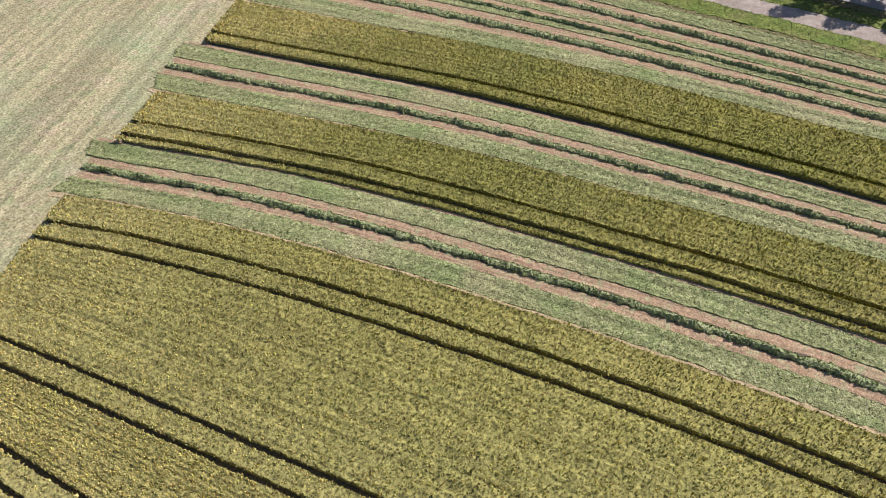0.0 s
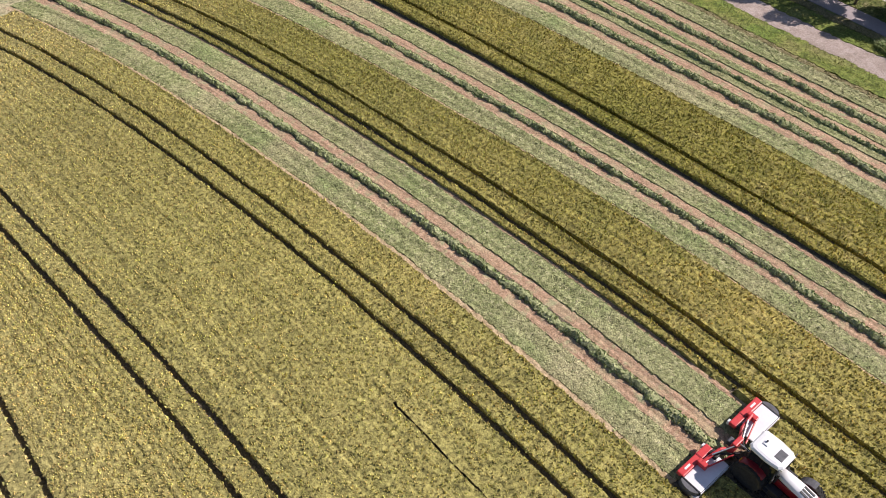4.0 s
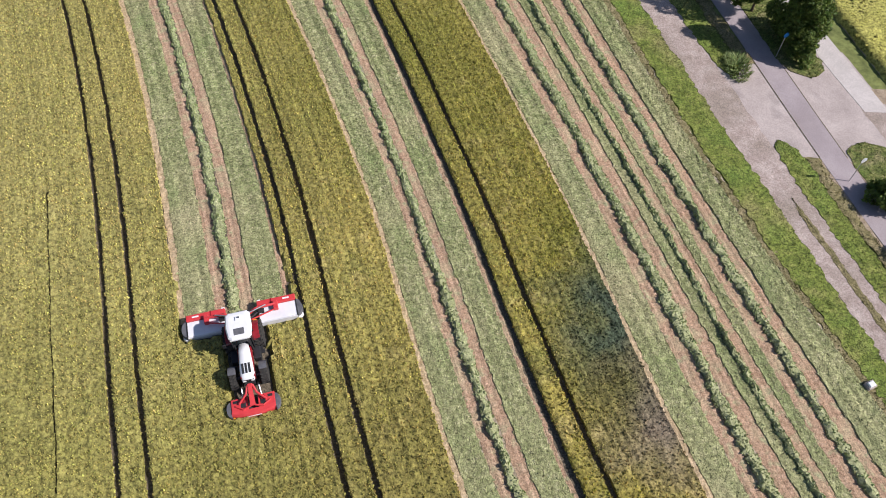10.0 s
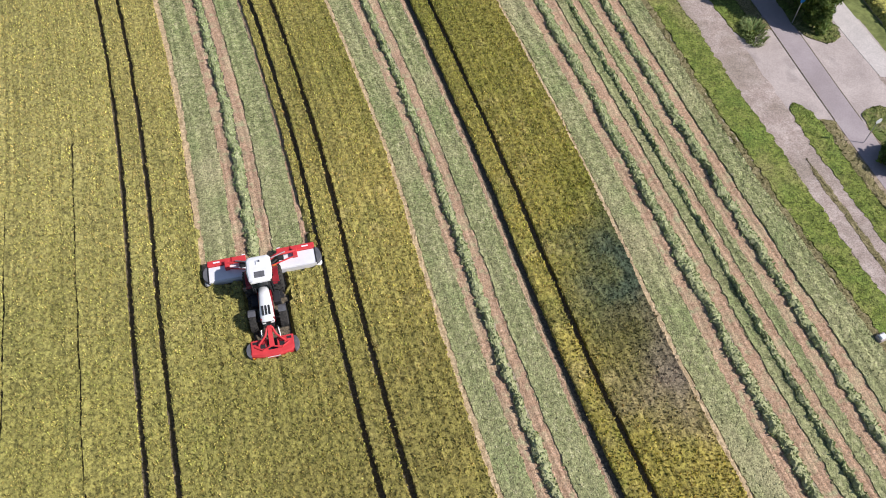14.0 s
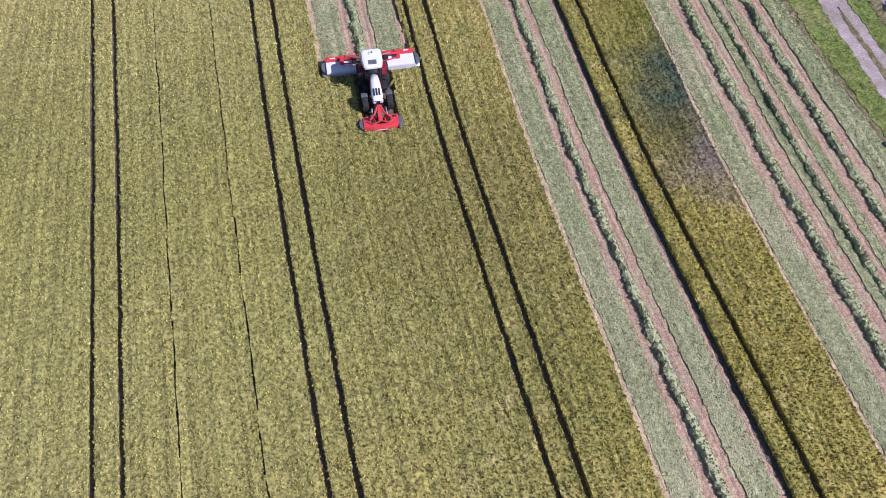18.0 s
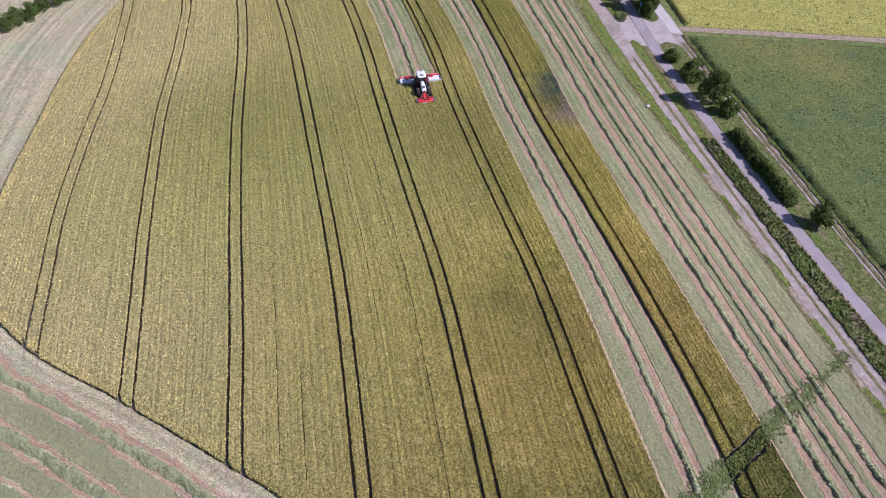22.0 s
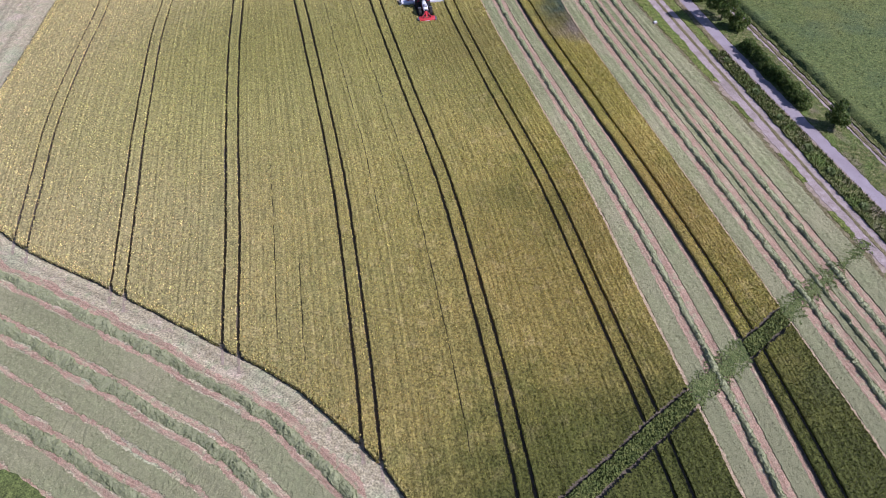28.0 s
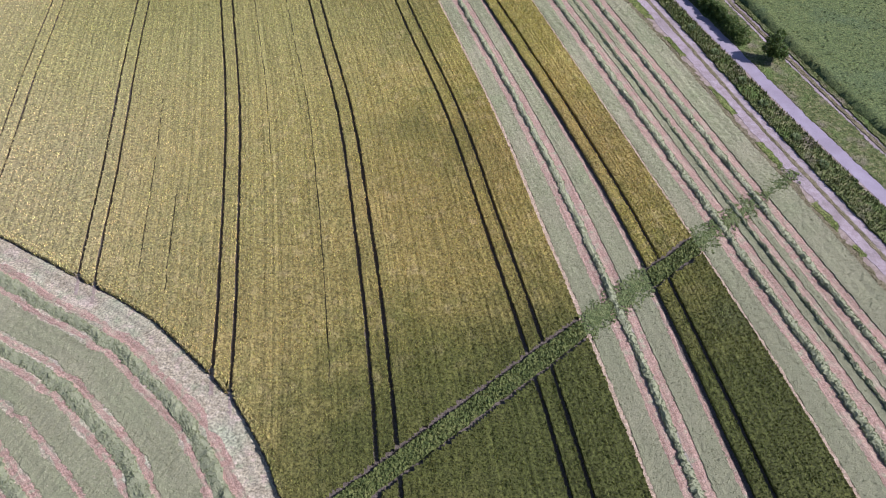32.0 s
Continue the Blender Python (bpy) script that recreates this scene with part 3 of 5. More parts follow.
CUT_A, CUT_B = (11.4, -70.4), (48.5, -33.0)          # the wheelings that cross the strips aslant


def from_cut(x, y):
    ax, ay = CUT_A
    d = np.array(CUT_B) - np.array(CUT_A)
    d = d / np.linalg.norm(d)
    return -(x - ax) * d[1] + (y - ay) * d[0]


TRACTOR = (-10.25, 25.97, 196.0)                     # rear axle and heading of the tractor


def mown_by_tractor(x, y):
    """True under the tractor and where its mowers have passed."""
    a = radians(TRACTOR[2])
    lx = (x - TRACTOR[0]) * math.cos(a) + (y - TRACTOR[1]) * math.sin(a)
    ly = -(x - TRACTOR[0]) * math.sin(a) + (y - TRACTOR[1]) * math.cos(a)
    beside_mowers = (lx > -4.05) & (lx < 4.35) & (ly < -0.95) & (ly > -2.4)
    behind = (lx > -6) & (lx < 4.35) & (ly <= -2.4) & (ly > -8) & (x < SWATH_R(y))
    return beside_mowers | behind | ((np.abs(lx) < 1.42) & (ly < 5.3) & (ly > -2))


def lean(fn, y):
    """How much wider a strip is across its x than square to its run."""
    e = 0.5
    return np.sqrt(1 + ((fn(y + e) - fn(y - e)) / (2 * e)) ** 2)


def sparse(x, y):
    """The share of ears that is missing: where the crop lies flat and the soil shows, and a little everywhere."""
    bare = 0.75 * np.clip(1.35 - np.hypot((x - 17.8) / 1.6, (y - 21.0) / 5.5), 0, 1) + 0.45 * np.clip(1.2 - np.hypot((x - 42.5) / 2.0, (y + 50.4) / 2.5), 0, 1)
    return np.clip(0.25 * (wobble(x, y, 1.3) > 0.8) + bare * (0.4 + 0.9 * wobble(x, y, 0.7)), 0, 0.95)


def crop_strip(left, right, dl, dr, y0, y1, label, tall=0.74, step=0.28, ears=44, gaps=()):
    """Standing crop between two lines (each moved aside by dl, dr metres): a ragged, tufted surface with upright edges."""
    ys = np.arange(y0, y1, step)
    a, b = left(ys) + dl * lean(left, ys), right(ys) + dr * lean(right, ys)
    n = max(3, int(np.median(b - a) / step) + 1)
    f = np.linspace(0, 1, n)
    f = np.concatenate([[0, 0], f, [1, 1]])
    X = a[:, None] + (b - a)[:, None] * f[None]
    Y = np.repeat(ys[:, None], len(f), 1)
    r = rng.random(X.shape)
    loose = np.where((np.arange(len(f)) < 3) | (np.arange(len(f)) > len(f) - 4), 0.2, 0.22)
    X = X + (rng.random(X.shape) - 0.5) * step * loose[None]
    Y = Y + (rng.random(X.shape) - 0.5) * step * 0.7
    fine = r * 0.06 + wobble(X, Y, 0.6) * 0.06
    rows = (rng.random(X.shape[1]) - 0.5)[None] * 0.08
    big = rows + wobble(X, Y, 7.0) * 0.12 + wobble(X, Y, 2.2) * 0.05
    Z = tall - 0.48 + fine + big
    gone = np.zeros(X.shape, bool)
    for share, ya, yb in gaps:
        col = 2 + int(share * (n - 1))
        row = (ys > ya) & (ys < yb)
        on = row & (wobble(ys, ys * 0 + share * 90, 1.1) > 0.20)
        mid = a + (b - a) * f[col] + (wobble(ys * 0 + share * 50, ys, 2.5) - 0.5) * 0.18
        slot = np.where(on, 0.035 + 0.045 * wobble(ys * 0 + 30, ys, 1.0), 0.015)
        X[:, col] = np.where(row, mid - slot, X[:, col])
        X[:, col + 1] = np.where(row, mid + slot, X[:, col + 1])
        gone[on, col] = True
    Z[:, 1] *= 0.80
    Z[:, -2] *= 0.80
    Z[:, 0], Z[:, -1] = 0.0, 0.0
    wander = (wobble(Y[:, :1] * 0 + X[:, :1] * 0.1, Y[:, :1], 2.6) - 0.5) * 0.10
    X[:, :3] += wander
    X[:, -3:] += wander[::-1]
    inside = inside_edge(X, Y) & ~mown_by_tractor(X, Y) & (np.abs(from_cut(X, Y) - 0.31) > 1.08 + 0.2 * (wobble(X, Y, 1.4) - 0.5))
    Z = np.where(inside, Z, 0.0)
    keep = (inside[:-1, :-1].astype(int) + inside[1:, :-1] + inside[:-1, 1:] + inside[1:, 1:]) > np.where(np.abs(from_cut(X, Y)) < 3, 3, 0)[:-1, :-1]
    across = (X - left(Y)) / lean(left, Y)
    P = np.stack([X, Y, Z, across + 7 * dl + 0 * Y, Y], -1)
    full = inside[:-1, :-1] & inside[1:, :-1] & inside[:-1, 1:] & inside[1:, 1:]
    full[:, :1], full[:, -1:] = False, False
    keep &= ~gone[:-1, :-1]
    full &= ~gone[:-1, :-1]
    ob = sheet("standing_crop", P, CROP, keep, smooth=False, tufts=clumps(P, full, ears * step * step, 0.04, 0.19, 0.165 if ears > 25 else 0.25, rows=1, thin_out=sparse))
    return tagged(ob, label, "crop", "strips of standing crop", "stuff")


# ---- ground ----
def ground():
    g = np.concatenate([[-3000, -1200, -500], np.arange(-200, 201, 10), [500, 1200, 3000]])
    X, Y = np.meshgrid(g, g)
    P = np.stack([X, Y, np.zeros_like(X)], -1)
    ob = sheet("ground", P, EARTH, smooth=True)
    return tagged(ob, "green and straw-coloured farmland reaching to the horizon", "ground", kind="structure")


ground()


def flat_band(name, left, right, y0, y1, z, mat, label, dl=0.0, dr=0.0, ragged=0.1, step=0.5, cols=6, bumps=0.0, kind="structure", category="", mask=None):
    """A low sheet between two lines that run north; ragged edges, thickness down to the ground."""
    ys = np.arange(y0, y1 + step, step)
    a, b = left(ys) + dl, right(ys) + dr
    f = np.concatenate([[0], np.linspace(0, 1, cols), [1]])
    X = a[:, None] + (b - a)[:, None] * f
    Y = np.repeat(ys[:, None], len(f), 1)
    w0, w1 = (rng.random(len(ys)) - 0.5) * ragged * 2, (rng.random(len(ys)) - 0.5) * ragged * 2
    X[:, :2] += w0[:, None]
    X[:, -2:] += w1[:, None]
    Z = np.full(X.shape, z) + bumps * (rng.random(X.shape) - 0.3)
    Z[:, 0], Z[:, -1] = -0.02, -0.02
    keep = None
    if mask is not None:
        xc, yc = (X[:-1, :-1] + X[1:, 1:]) / 2, (Y[:-1, :-1] + Y[1:, 1:]) / 2
        keep = mask(xc, yc)
    ob = sheet(name, np.stack([X, Y, Z, X - a[:, None], Y], -1), mat, keep, smooth=False)
    return tagged(ob, label, category or name.replace("_", " "), kind=kind)


def line(x0):
    return lambda y: np.asarray(y, float) * 0 + x0


# mown ground with its stubble, from the crop's far side to the verge
flat_band("stubble_field", line(-88), VERGE, -92, 130, 0.012, STUBBLE, "pale mown stubble with wheel marks and straw litter", ragged=0.3, step=2.0, cols=40)

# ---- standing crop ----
# the dark soil tone takes in the shade of the crop above
flat_band("crop_soil", lambda y: T1(y) - 9, lambda y: T6(y) + 8.2, -78, 108, 0.02, RUT, "soil under the standing crop, its shade put into the dark colour", ragged=0.05, step=0.8, cols=120, mask=inside_edge)
flat_band("crop_soil", lambda y: T7(y) - 0.3, lambda y: E7(y) - 0.15, -92, 118, 0.02, RUT, "soil under the outermost strip of crop, its shade put into the dark colour", ragged=0.05, step=0.5, cols=16, mask=inside_edge)
GAUGE, RUT_W = 1.80, 0.235
TRACTOR_Y = 27.85                                     # where the mower has got to


def beside(fn, d):
    return lambda y: fn(y) + d * lean(fn, y)


def crop_all():
    wide = "ripening green and yellow barley, knee high, beside wheel tracks"
    slim = "narrow ridge of barley between two wheel tracks"
    crop_strip(lambda y: T1(y) - 12, T1, 0, -RUT_W, -60, 90, wide, ears=15)
    for t, nxt in ((T1, T2), (T2, T3), (T3, T4), (T4, T5)):
        crop_strip(beside(t, GAUGE), nxt, RUT_W, -RUT_W, -80, 100, wide, gaps=((0.30, -30, 32), (0.72, -62, 38)) if t is T4 else ((0.36, -50, -20), (0.6, -56, -38)) if t is T3 else (), ears=40 if t in (T3, T4) else 15)
    for t in (T1, T2, T3, T4, T5, T6):
        crop_strip(t, beside(t, GAUGE), RUT_W, -RUT_W, -90, 112, slim, ears=44 if t in (T4, T5, T6) else 15)
    crop_strip(beside(T5, GAUGE), SWATH_L, RUT_W, 0, -90, 112, "strip of barley left standing beside the fresh swath")
    crop_strip(SWATH_L, T6, -0.05, -RUT_W, -90, TRACTOR_Y + 3.0, "uncut barley in front of the mower")
    crop_strip(beside(T6, -0.72), T6, 0, -RUT_W, TRACTOR_Y + 3.0, 112, "thin fringe of barley left beside a wheel track", tall=0.62)
    crop_strip(beside(T6, GAUGE), E6, RUT_W, 0, -90, 114, wide)
    crop_strip(T7, beside(T7, GAUGE), RUT_W, -RUT_W, -92, 118, slim)
    crop_strip(beside(T7, GAUGE), E7, RUT_W, 0, -92, 120, wide)


SWATH_L = beside(T5, GAUGE + 2.9)
SWATH_R = beside(T6, -0.72)
crop_all()


# ---- mown strips ----
def short_of_headland(x, y):
    """True where the swaths run, as far as the headland in the north."""
    d = Vector((-49, -33)).normalized()
    return (x + 5) * d.y - (y - 120) * d.x < 1.0 + 5.0 * (wobble(x, y, 2.5) - 0.3)


def cut_sheet(name, left, right, y0, y1, low, high, mat, label, step=0.3, ridge=False, ragged=0.12, category="cut crop", straw=(4.6, 0.15, 0.5, 0.035, 0.12), nose=None, mask=None):
    """Cut crop that lies between two lines: a loose, uneven layer, or heaped into a ridge."""
    ys = np.arange(y0, y1, step)
    a, b = left(ys), right(ys)
    n = max(4, int(np.median(b - a) / step) + 1)
    f = np.concatenate([[0], np.linspace(0, 1, n), [1]])
    wa = (wobble(a, ys, 1.7) - 0.5) * ragged + (rng.random(len(ys)) - 0.5) * ragged
    wb = (wobble(b + 50, ys, 1.7) - 0.5) * ragged + (rng.random(len(ys)) - 0.5) * ragged
    X = (a + wa)[:, None] + (b + wb - a - wa)[:, None] * f
    Y = np.repeat(ys[:, None], len(f), 1)
    X[:, 2:-2] += (rng.random(X[:, 2:-2].shape) - 0.5) * step * 0.7
    Y += (rng.random(X.shape) - 0.5) * step * 0.7
    Z = low + (high - low) * (rng.random(X.shape) * 0.6 + wobble(X, Y, 0.8) * 0.4)
    if not ridge:
        Z += (high - low) * (0.45 * rng.random(Z.shape[1])[None] - 0.15)
    if ridge:
        Z = Z * (0.15 + 0.85 * np.sin(np.pi * np.clip(f, 0.02, 0.98) ** 0.48)[None] ** 0.8) * (0.35 + 0.8 * wobble(X, Y, 1.1) + 0.45 * wobble(X, Y, 0.45))
    Z[:, 0], Z[:, -1] = 0.0, 0.0
    if nose:
        for end, sign in nose:
            k = np.clip((Y - end) * sign / 2.2, 0.0, 1.0)
            mid = X[:, :1] * 0.5 + X[:, -1:] * 0.5
            X = mid + (X - mid) * np.sqrt(1 - (1 - k) ** 2)
    P = np.stack([X, Y, Z, X - a[:, None], Y], -1)
    inner = short_of_headland(X, Y)[:-1, :-1]
    if mask is not None:
        inner &= mask(X, Y)[:-1, :-1]
    ob = sheet(name, P, mat, inner, smooth=False, tufts=clumps(P, inner, 2.6, 0.04, 0.17, 0.19) if ridge else clumps(P, inner, straw[0], straw[1], straw[2], straw[3]) if category == "grass" else clumps(P, inner, 2.3, 0.01, 0.075, 0.2, drop=0.03) if straw else None)
    return tagged(ob, label, category, kind="stuff")


def between(left, right, f):
    return lambda y: left(y) + (right(y) - left(y)) * f


def mown(left, right, y0, y1, layout, step=0.3):
    for f0, f1, what in layout:
        a, b = between(left, right, f0), between(left, right, f1)
        if what == "hay":
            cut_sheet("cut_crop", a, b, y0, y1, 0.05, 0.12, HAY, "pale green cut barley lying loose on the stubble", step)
        elif what == "ridge":
            cut_sheet("windrow", a, b, y0, y1, 0.20, 0.44, WINDROW, "raised windrow of green cut barley", 0.22, True, 0.26, "windrow")
        elif what == "tan":
            flat_band("short_stubble", a, b, y0, y1, 0.05, TAN, "pale straw-coloured stubble at the edge of the crop", ragged=0.10, step=0.4, cols=4, kind="stuff", bumps=0.05, mask=short_of_headland)
        else:
            flat_band("bare_stubble", a, b, y0, y1, 0.03, SOIL, "reddish strip of bare stubble and soil", ragged=0.10, step=0.4, cols=5, kind="stuff", bumps=0.03, mask=short_of_headland)


SWATH = [(0.0, 0.07, "tan"), (0.07, 0.335, "hay"), (0.335, 0.46, "soil"), (0.465, 0.55, "ridge"), (0.56, 0.685, "soil"), (0.685, 0.95, "hay"), (0.95, 1.0, "soil")]
mown(SWATH_L, SWATH_R, TRACTOR_Y - 0.6, 112, SWATH)
mown(E6, beside(T7, -0.25), -92, 116, SWATH)
mown(E7, SWATH_E, -92, 118, [(0.0, 0.035, "tan"), (0.035, 0.185, "hay"), (0.185, 0.268, "soil"), (0.267, 0.327, "ridge"), (0.326, 0.41, "soil"), (0.41, 0.47, "hay"), (0.476, 0.506, "ridge"),
                           (0.505, 0.565, "soil"), (0.565, 0.625, "hay"), (0.625, 0.702, "soil"), (0.70, 0.755, "ridge"), (0.754, 0.83, "soil")], 0.33)
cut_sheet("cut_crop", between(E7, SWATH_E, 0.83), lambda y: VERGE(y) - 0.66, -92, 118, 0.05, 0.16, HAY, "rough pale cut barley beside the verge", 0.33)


cut_sheet("grass", lambda y: VERGE(y) - 0.75, lambda y: VERGE(y) + 0.12, -92, 118, 0.03, 0.09, DRY_GRASS, "brown trodden grass between mown field and verge", 0.3, False, 0.5, "grass", (2.4, 0.03, 0.14, 0.14, 0.0))


# swaths that follow the edge of the crop round the west and the south
def edge_band(name, d0, d1, s0, s1, low, high, mat, label, category, ridge=False, step=0.4, course=EDGE[2:]):
    q, nrm = resample(course, step)
    i0, i1 = int(s0 * len(q)), int(s1 * len(q))
    q, nrm = q[i0:i1], -nrm[i0:i1]
    n = max(4, int((d1 - d0) / step) + 1)
    f = np.concatenate([[0], np.linspace(0, 1, n), [1]])
    rag = 1.0 if mat is SOIL else 0.1 if mat in (CROP, RUT) else 0.6
    wa = (wobble(q[:, 0], q[:, 1], 2.2) - 0.5) * rag
    wb = (wobble(q[:, 0] + 40, q[:, 1], 2.2) - 0.5) * rag
    D = (d0 + wa)[:, None] + (d1 - d0 + wb - wa)[:, None] * f
    X, Y = q[:, :1] + nrm[:, :1] * D, q[:, 1:] + nrm[:, 1:] * D
    X = X + (rng.random(X.shape) - 0.5) * step * 0.6
    Y = Y + (rng.random(X.shape) - 0.5) * step * 0.6
    Z = low + (high - low) * (rng.random(X.shape) * 0.6 + wobble(X, Y, 0.9) * 0.4)
    if ridge:
        Z = Z * (0.15 + 0.85 * np.sin(np.pi * np.clip(f, 0.02, 0.98) ** 0.48)[None] ** 0.8) * (0.35 + 0.8 * wobble(X, Y, 1.1) + 0.45 * wobble(X, Y, 0.45))
    Z[:, 0], Z[:, -1] = 0.0, 0.0
    P = np.stack([X, Y, Z, D, np.repeat(np.arange(len(q))[:, None] * step, D.shape[1], 1)], -1)
    inner = np.ones((P.shape[0] - 1, P.shape[1] - 1), bool)
    straw = clumps(P, inner, 4.0, 0.04, 0.20, 0.24) if ridge else clumps(P, inner, 3.2, 0.01, 0.09, 0.24, drop=0.03) if mat is HAY else None
    if mat is CROP:
        for t in (T1, T2, T3, T4, T5, T6, T7):
            for shift in (0.0, GAUGE):
                inner &= (np.abs(X - t(Y) - shift * 1.06) > 0.34)[:-1, :-1]
        north = Y > TRACTOR_Y
        stands = (X < np.where(north, SWATH_L(Y), E6(Y))) | ((X > SWATH_R(Y)) & (X < E6(Y))) | ((X > T7(Y)) & (X < E7(Y)))
        inner &= stands[:-1, :-1]
        straw = clumps(P, inner, 2.4, 0.06, 0.24, 0.2)
    return tagged(sheet(name, P, mat, inner, smooth=False, tufts=straw), label, category, kind="stuff")


edge_band("stubble", 0.0, 26.0, 0.0, 1.0, 0.016, 0.035, HEADLAND, "pale pinkish stubble with streaks that follow the edge of the crop", "stubble", step=0.6, course=[(70, 166), (35, 145)] + EDGE)
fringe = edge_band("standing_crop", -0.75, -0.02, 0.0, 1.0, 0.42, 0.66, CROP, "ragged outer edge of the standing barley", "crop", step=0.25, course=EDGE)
# added dark strip stands in for the dark side of the crop wall
edge_band("dark_edge_strip", -0.15, 0.14, 0.50, 1.0, 0.03, 0.05, RUT, "narrow dark strip added along the edge of the crop for its dark side", "soil", step=0.3)
HEADLAND_ROWS = "soil 2.7 3.6, ridge 3.75 4.85, soil 4.85 5.7, hay 5.7 8.6, soil 8.6 9.5, ridge 9.5 10.7, soil 10.7 11.6, hay 11.6 13.9, soil 13.9 14.6, hay 14.7 16.6, soil 16.6 17.6, ridge 17.6 18.7, soil 18.7 19.5, hay 19.5 22.0, soil 22.0 22.7, hay 22.7 24.5"
for row in HEADLAND_ROWS.split(", "):
    what, d0, d1 = row.split()[0], float(row.split()[1]), float(row.split()[2])
    s0, s1 = 0.53, 1.0
    if what == "hay":
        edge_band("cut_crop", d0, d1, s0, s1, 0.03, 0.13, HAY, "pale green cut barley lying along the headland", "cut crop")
    elif what == "ridge":
        edge_band("windrow", d0, d1, s0, s1, 0.26, 0.46, WINDROW, "low windrow that curves with the headland", "windrow", True)
    else:
        edge_band("bare_stubble", d0, d1, s0, s1, 0.025, 0.05, SOIL, "reddish strip of bare stubble along the headland", "stubble")


def wheel_mark(t, shift, reach):
    """A pale worn line where a wheel track of the crop runs on over the headland."""
    ys = np.arange(-95, 0, 0.25)
    xs = t(ys) + shift * lean(t, ys)
    y_end = ys[np.argmax(inside_edge(xs, ys))]
    ys = np.arange(y_end - reach, y_end - 0.2, 0.25)
    xs = t(ys) + shift * lean(t, ys)
    f = np.array([0, 0, 0.5, 1, 1])
    w = 0.28 + 0.2 * rng.random(len(ys))
    X = xs[:, None] + (f - 0.5)[None] * w[:, None]
    Y = np.repeat(ys[:, None], 5, 1)
    Z = 0.05 + rng.random(X.shape) * 0.02
    Z[:, 0], Z[:, -1] = 0, 0
    keep = rng.random((len(ys) - 1, 4)) < 0.9
    return tagged(sheet("wheel_mark", np.stack([X, Y, Z], -1), DIRT, keep, smooth=False), "faint pale wheel mark over the mown headland", "wheel mark", kind="stuff")


for track in (T1, T2, T3, T4):
    wheel_mark(track, 0.0, 2.9)
    wheel_mark(track, GAUGE, 2.9)
edge_band("meadow", 26.0, 60.0, 0.06, 0.42, 0.1, 0.3, MEADOW, "green meadow behind the hedge", "meadow", step=1.0)
edge_band("meadow", 22.5, 60.0, 0.5, 1.0, 0.15, 0.4, MEADOW, "dark green meadow beyond the mown headland", "meadow", step=0.6)


# ---- verge, roads and the field beyond ----
def grass(left, right, y0, y1, label, low=0.10, high=0.35, step=0.30, name="grass", mat=None, nose=None, blade=0.14, mask=None):
    return cut_sheet(name, left, right, y0, y1, low, high, mat or GRASS, label, step, False, 0.3, "grass", (2.6, 0.02, blade, 0.13, 0.0), nose, mask)


def patchy_south(x, y):
    """The verge is whole in the north and only patches of green in the south."""
    return (y > 6 + 5 * (wobble(x, y, 4.0) - 0.5)) | (wobble(x, y, 3.2) > 0.62)


flat_band("verge_soil", beside(VERGE, -0.1), beside(ROAD_L, 0.1), -95, 40, 0.025, DIRT, "dry trodden earth along the gravel road", ragged=0.1, step=0.5, cols=4, kind="stuff", category="soil")
grass(VERGE, beside(ROAD_L, 0.1), -95, 130, "rough green verge between field and gravel road", 0.05, 0.12, mask=patchy_south)
flat_band("gravel_road", ROAD_L, ROAD_R, -150, 190, 0.05, GRAVEL, "pale pinkish gravel road with two worn wheel tracks", ragged=0.12, step=0.7)
cut_sheet("grass", between(ROAD_L, ROAD_R, 0.46), between(ROAD_L, ROAD_R, 0.63), -95, 40, 0.05, 0.10, DRY_GRASS, "thin dry grass between the wheel tracks of the gravel road", 0.3, False, 0.14, "grass", (2.0, 0.04, 0.12, 0.12, 0.0), ((39.0, -1),))
flat_band("cycle_path", PATH_L, PATH_R, -150, 190, 0.06, ASPHALT, "smooth pale asphalt path with straight edges", ragged=0.0, step=2.0)
flat_band("farm_track", TRACK_L, TRACK_R, -150, 49.5, 0.04, GRAVEL, "narrow gravel farm track with grass between the wheel ruts", ragged=0.12, step=0.7)
cut_sheet("grass", between(TRACK_L, TRACK_R, 0.34), between(TRACK_L, TRACK_R, 0.68), -95, 46, 0.06, 0.16, DRY_GRASS, "dry grass between the ruts of the farm track", 0.3, False, 0.14, "grass", (2.0, 0.05, 0.18, 0.12, 0.0))
flat_band("concrete_lane", beside(TRACK_L, 0.2), beside(TRACK_R, 0.3), 49.2, 190, 0.055, SLAB, "bright concrete lane that leads off from the junction", ragged=0.02, step=1.5)
for y0, y1, tip in ((-95, 45.8, ((45.7, -1),)), (53.2, 130, ((53.3, 1),))):
    low_end = max(y0, 16.0)
    grass(beside(ROAD_R, -0.1), between(ROAD_R, PATH_L, 0.62), low_end, y1, "short green grass on the island between road and path", 0.05, 0.11, nose=tip)
    grass(between(ROAD_R, PATH_L, 0.60), beside(PATH_L, -0.25), low_end + (1.6 if y0 > 0 else 0), y1 - (1.6 if y0 < 0 else 0), "grey-brown dry weeds beside the path", 0.05, 0.13, mat=DRY_GRASS, blade=0.2)
    grass(beside(PATH_R, 0.05), beside(TRACK_L, 0.1), y0, y1, "grass strip with bushes between path and farm track", 0.05, 0.11, nose=tip, mat=WEEDS, blade=0.17)
grass(beside(ROAD_R, -0.05), beside(PATH_L, -0.45), -95, 16.2, "tall dark green weeds between road and path", 0.10, 0.30, mat=WEEDS, blade=0.5)
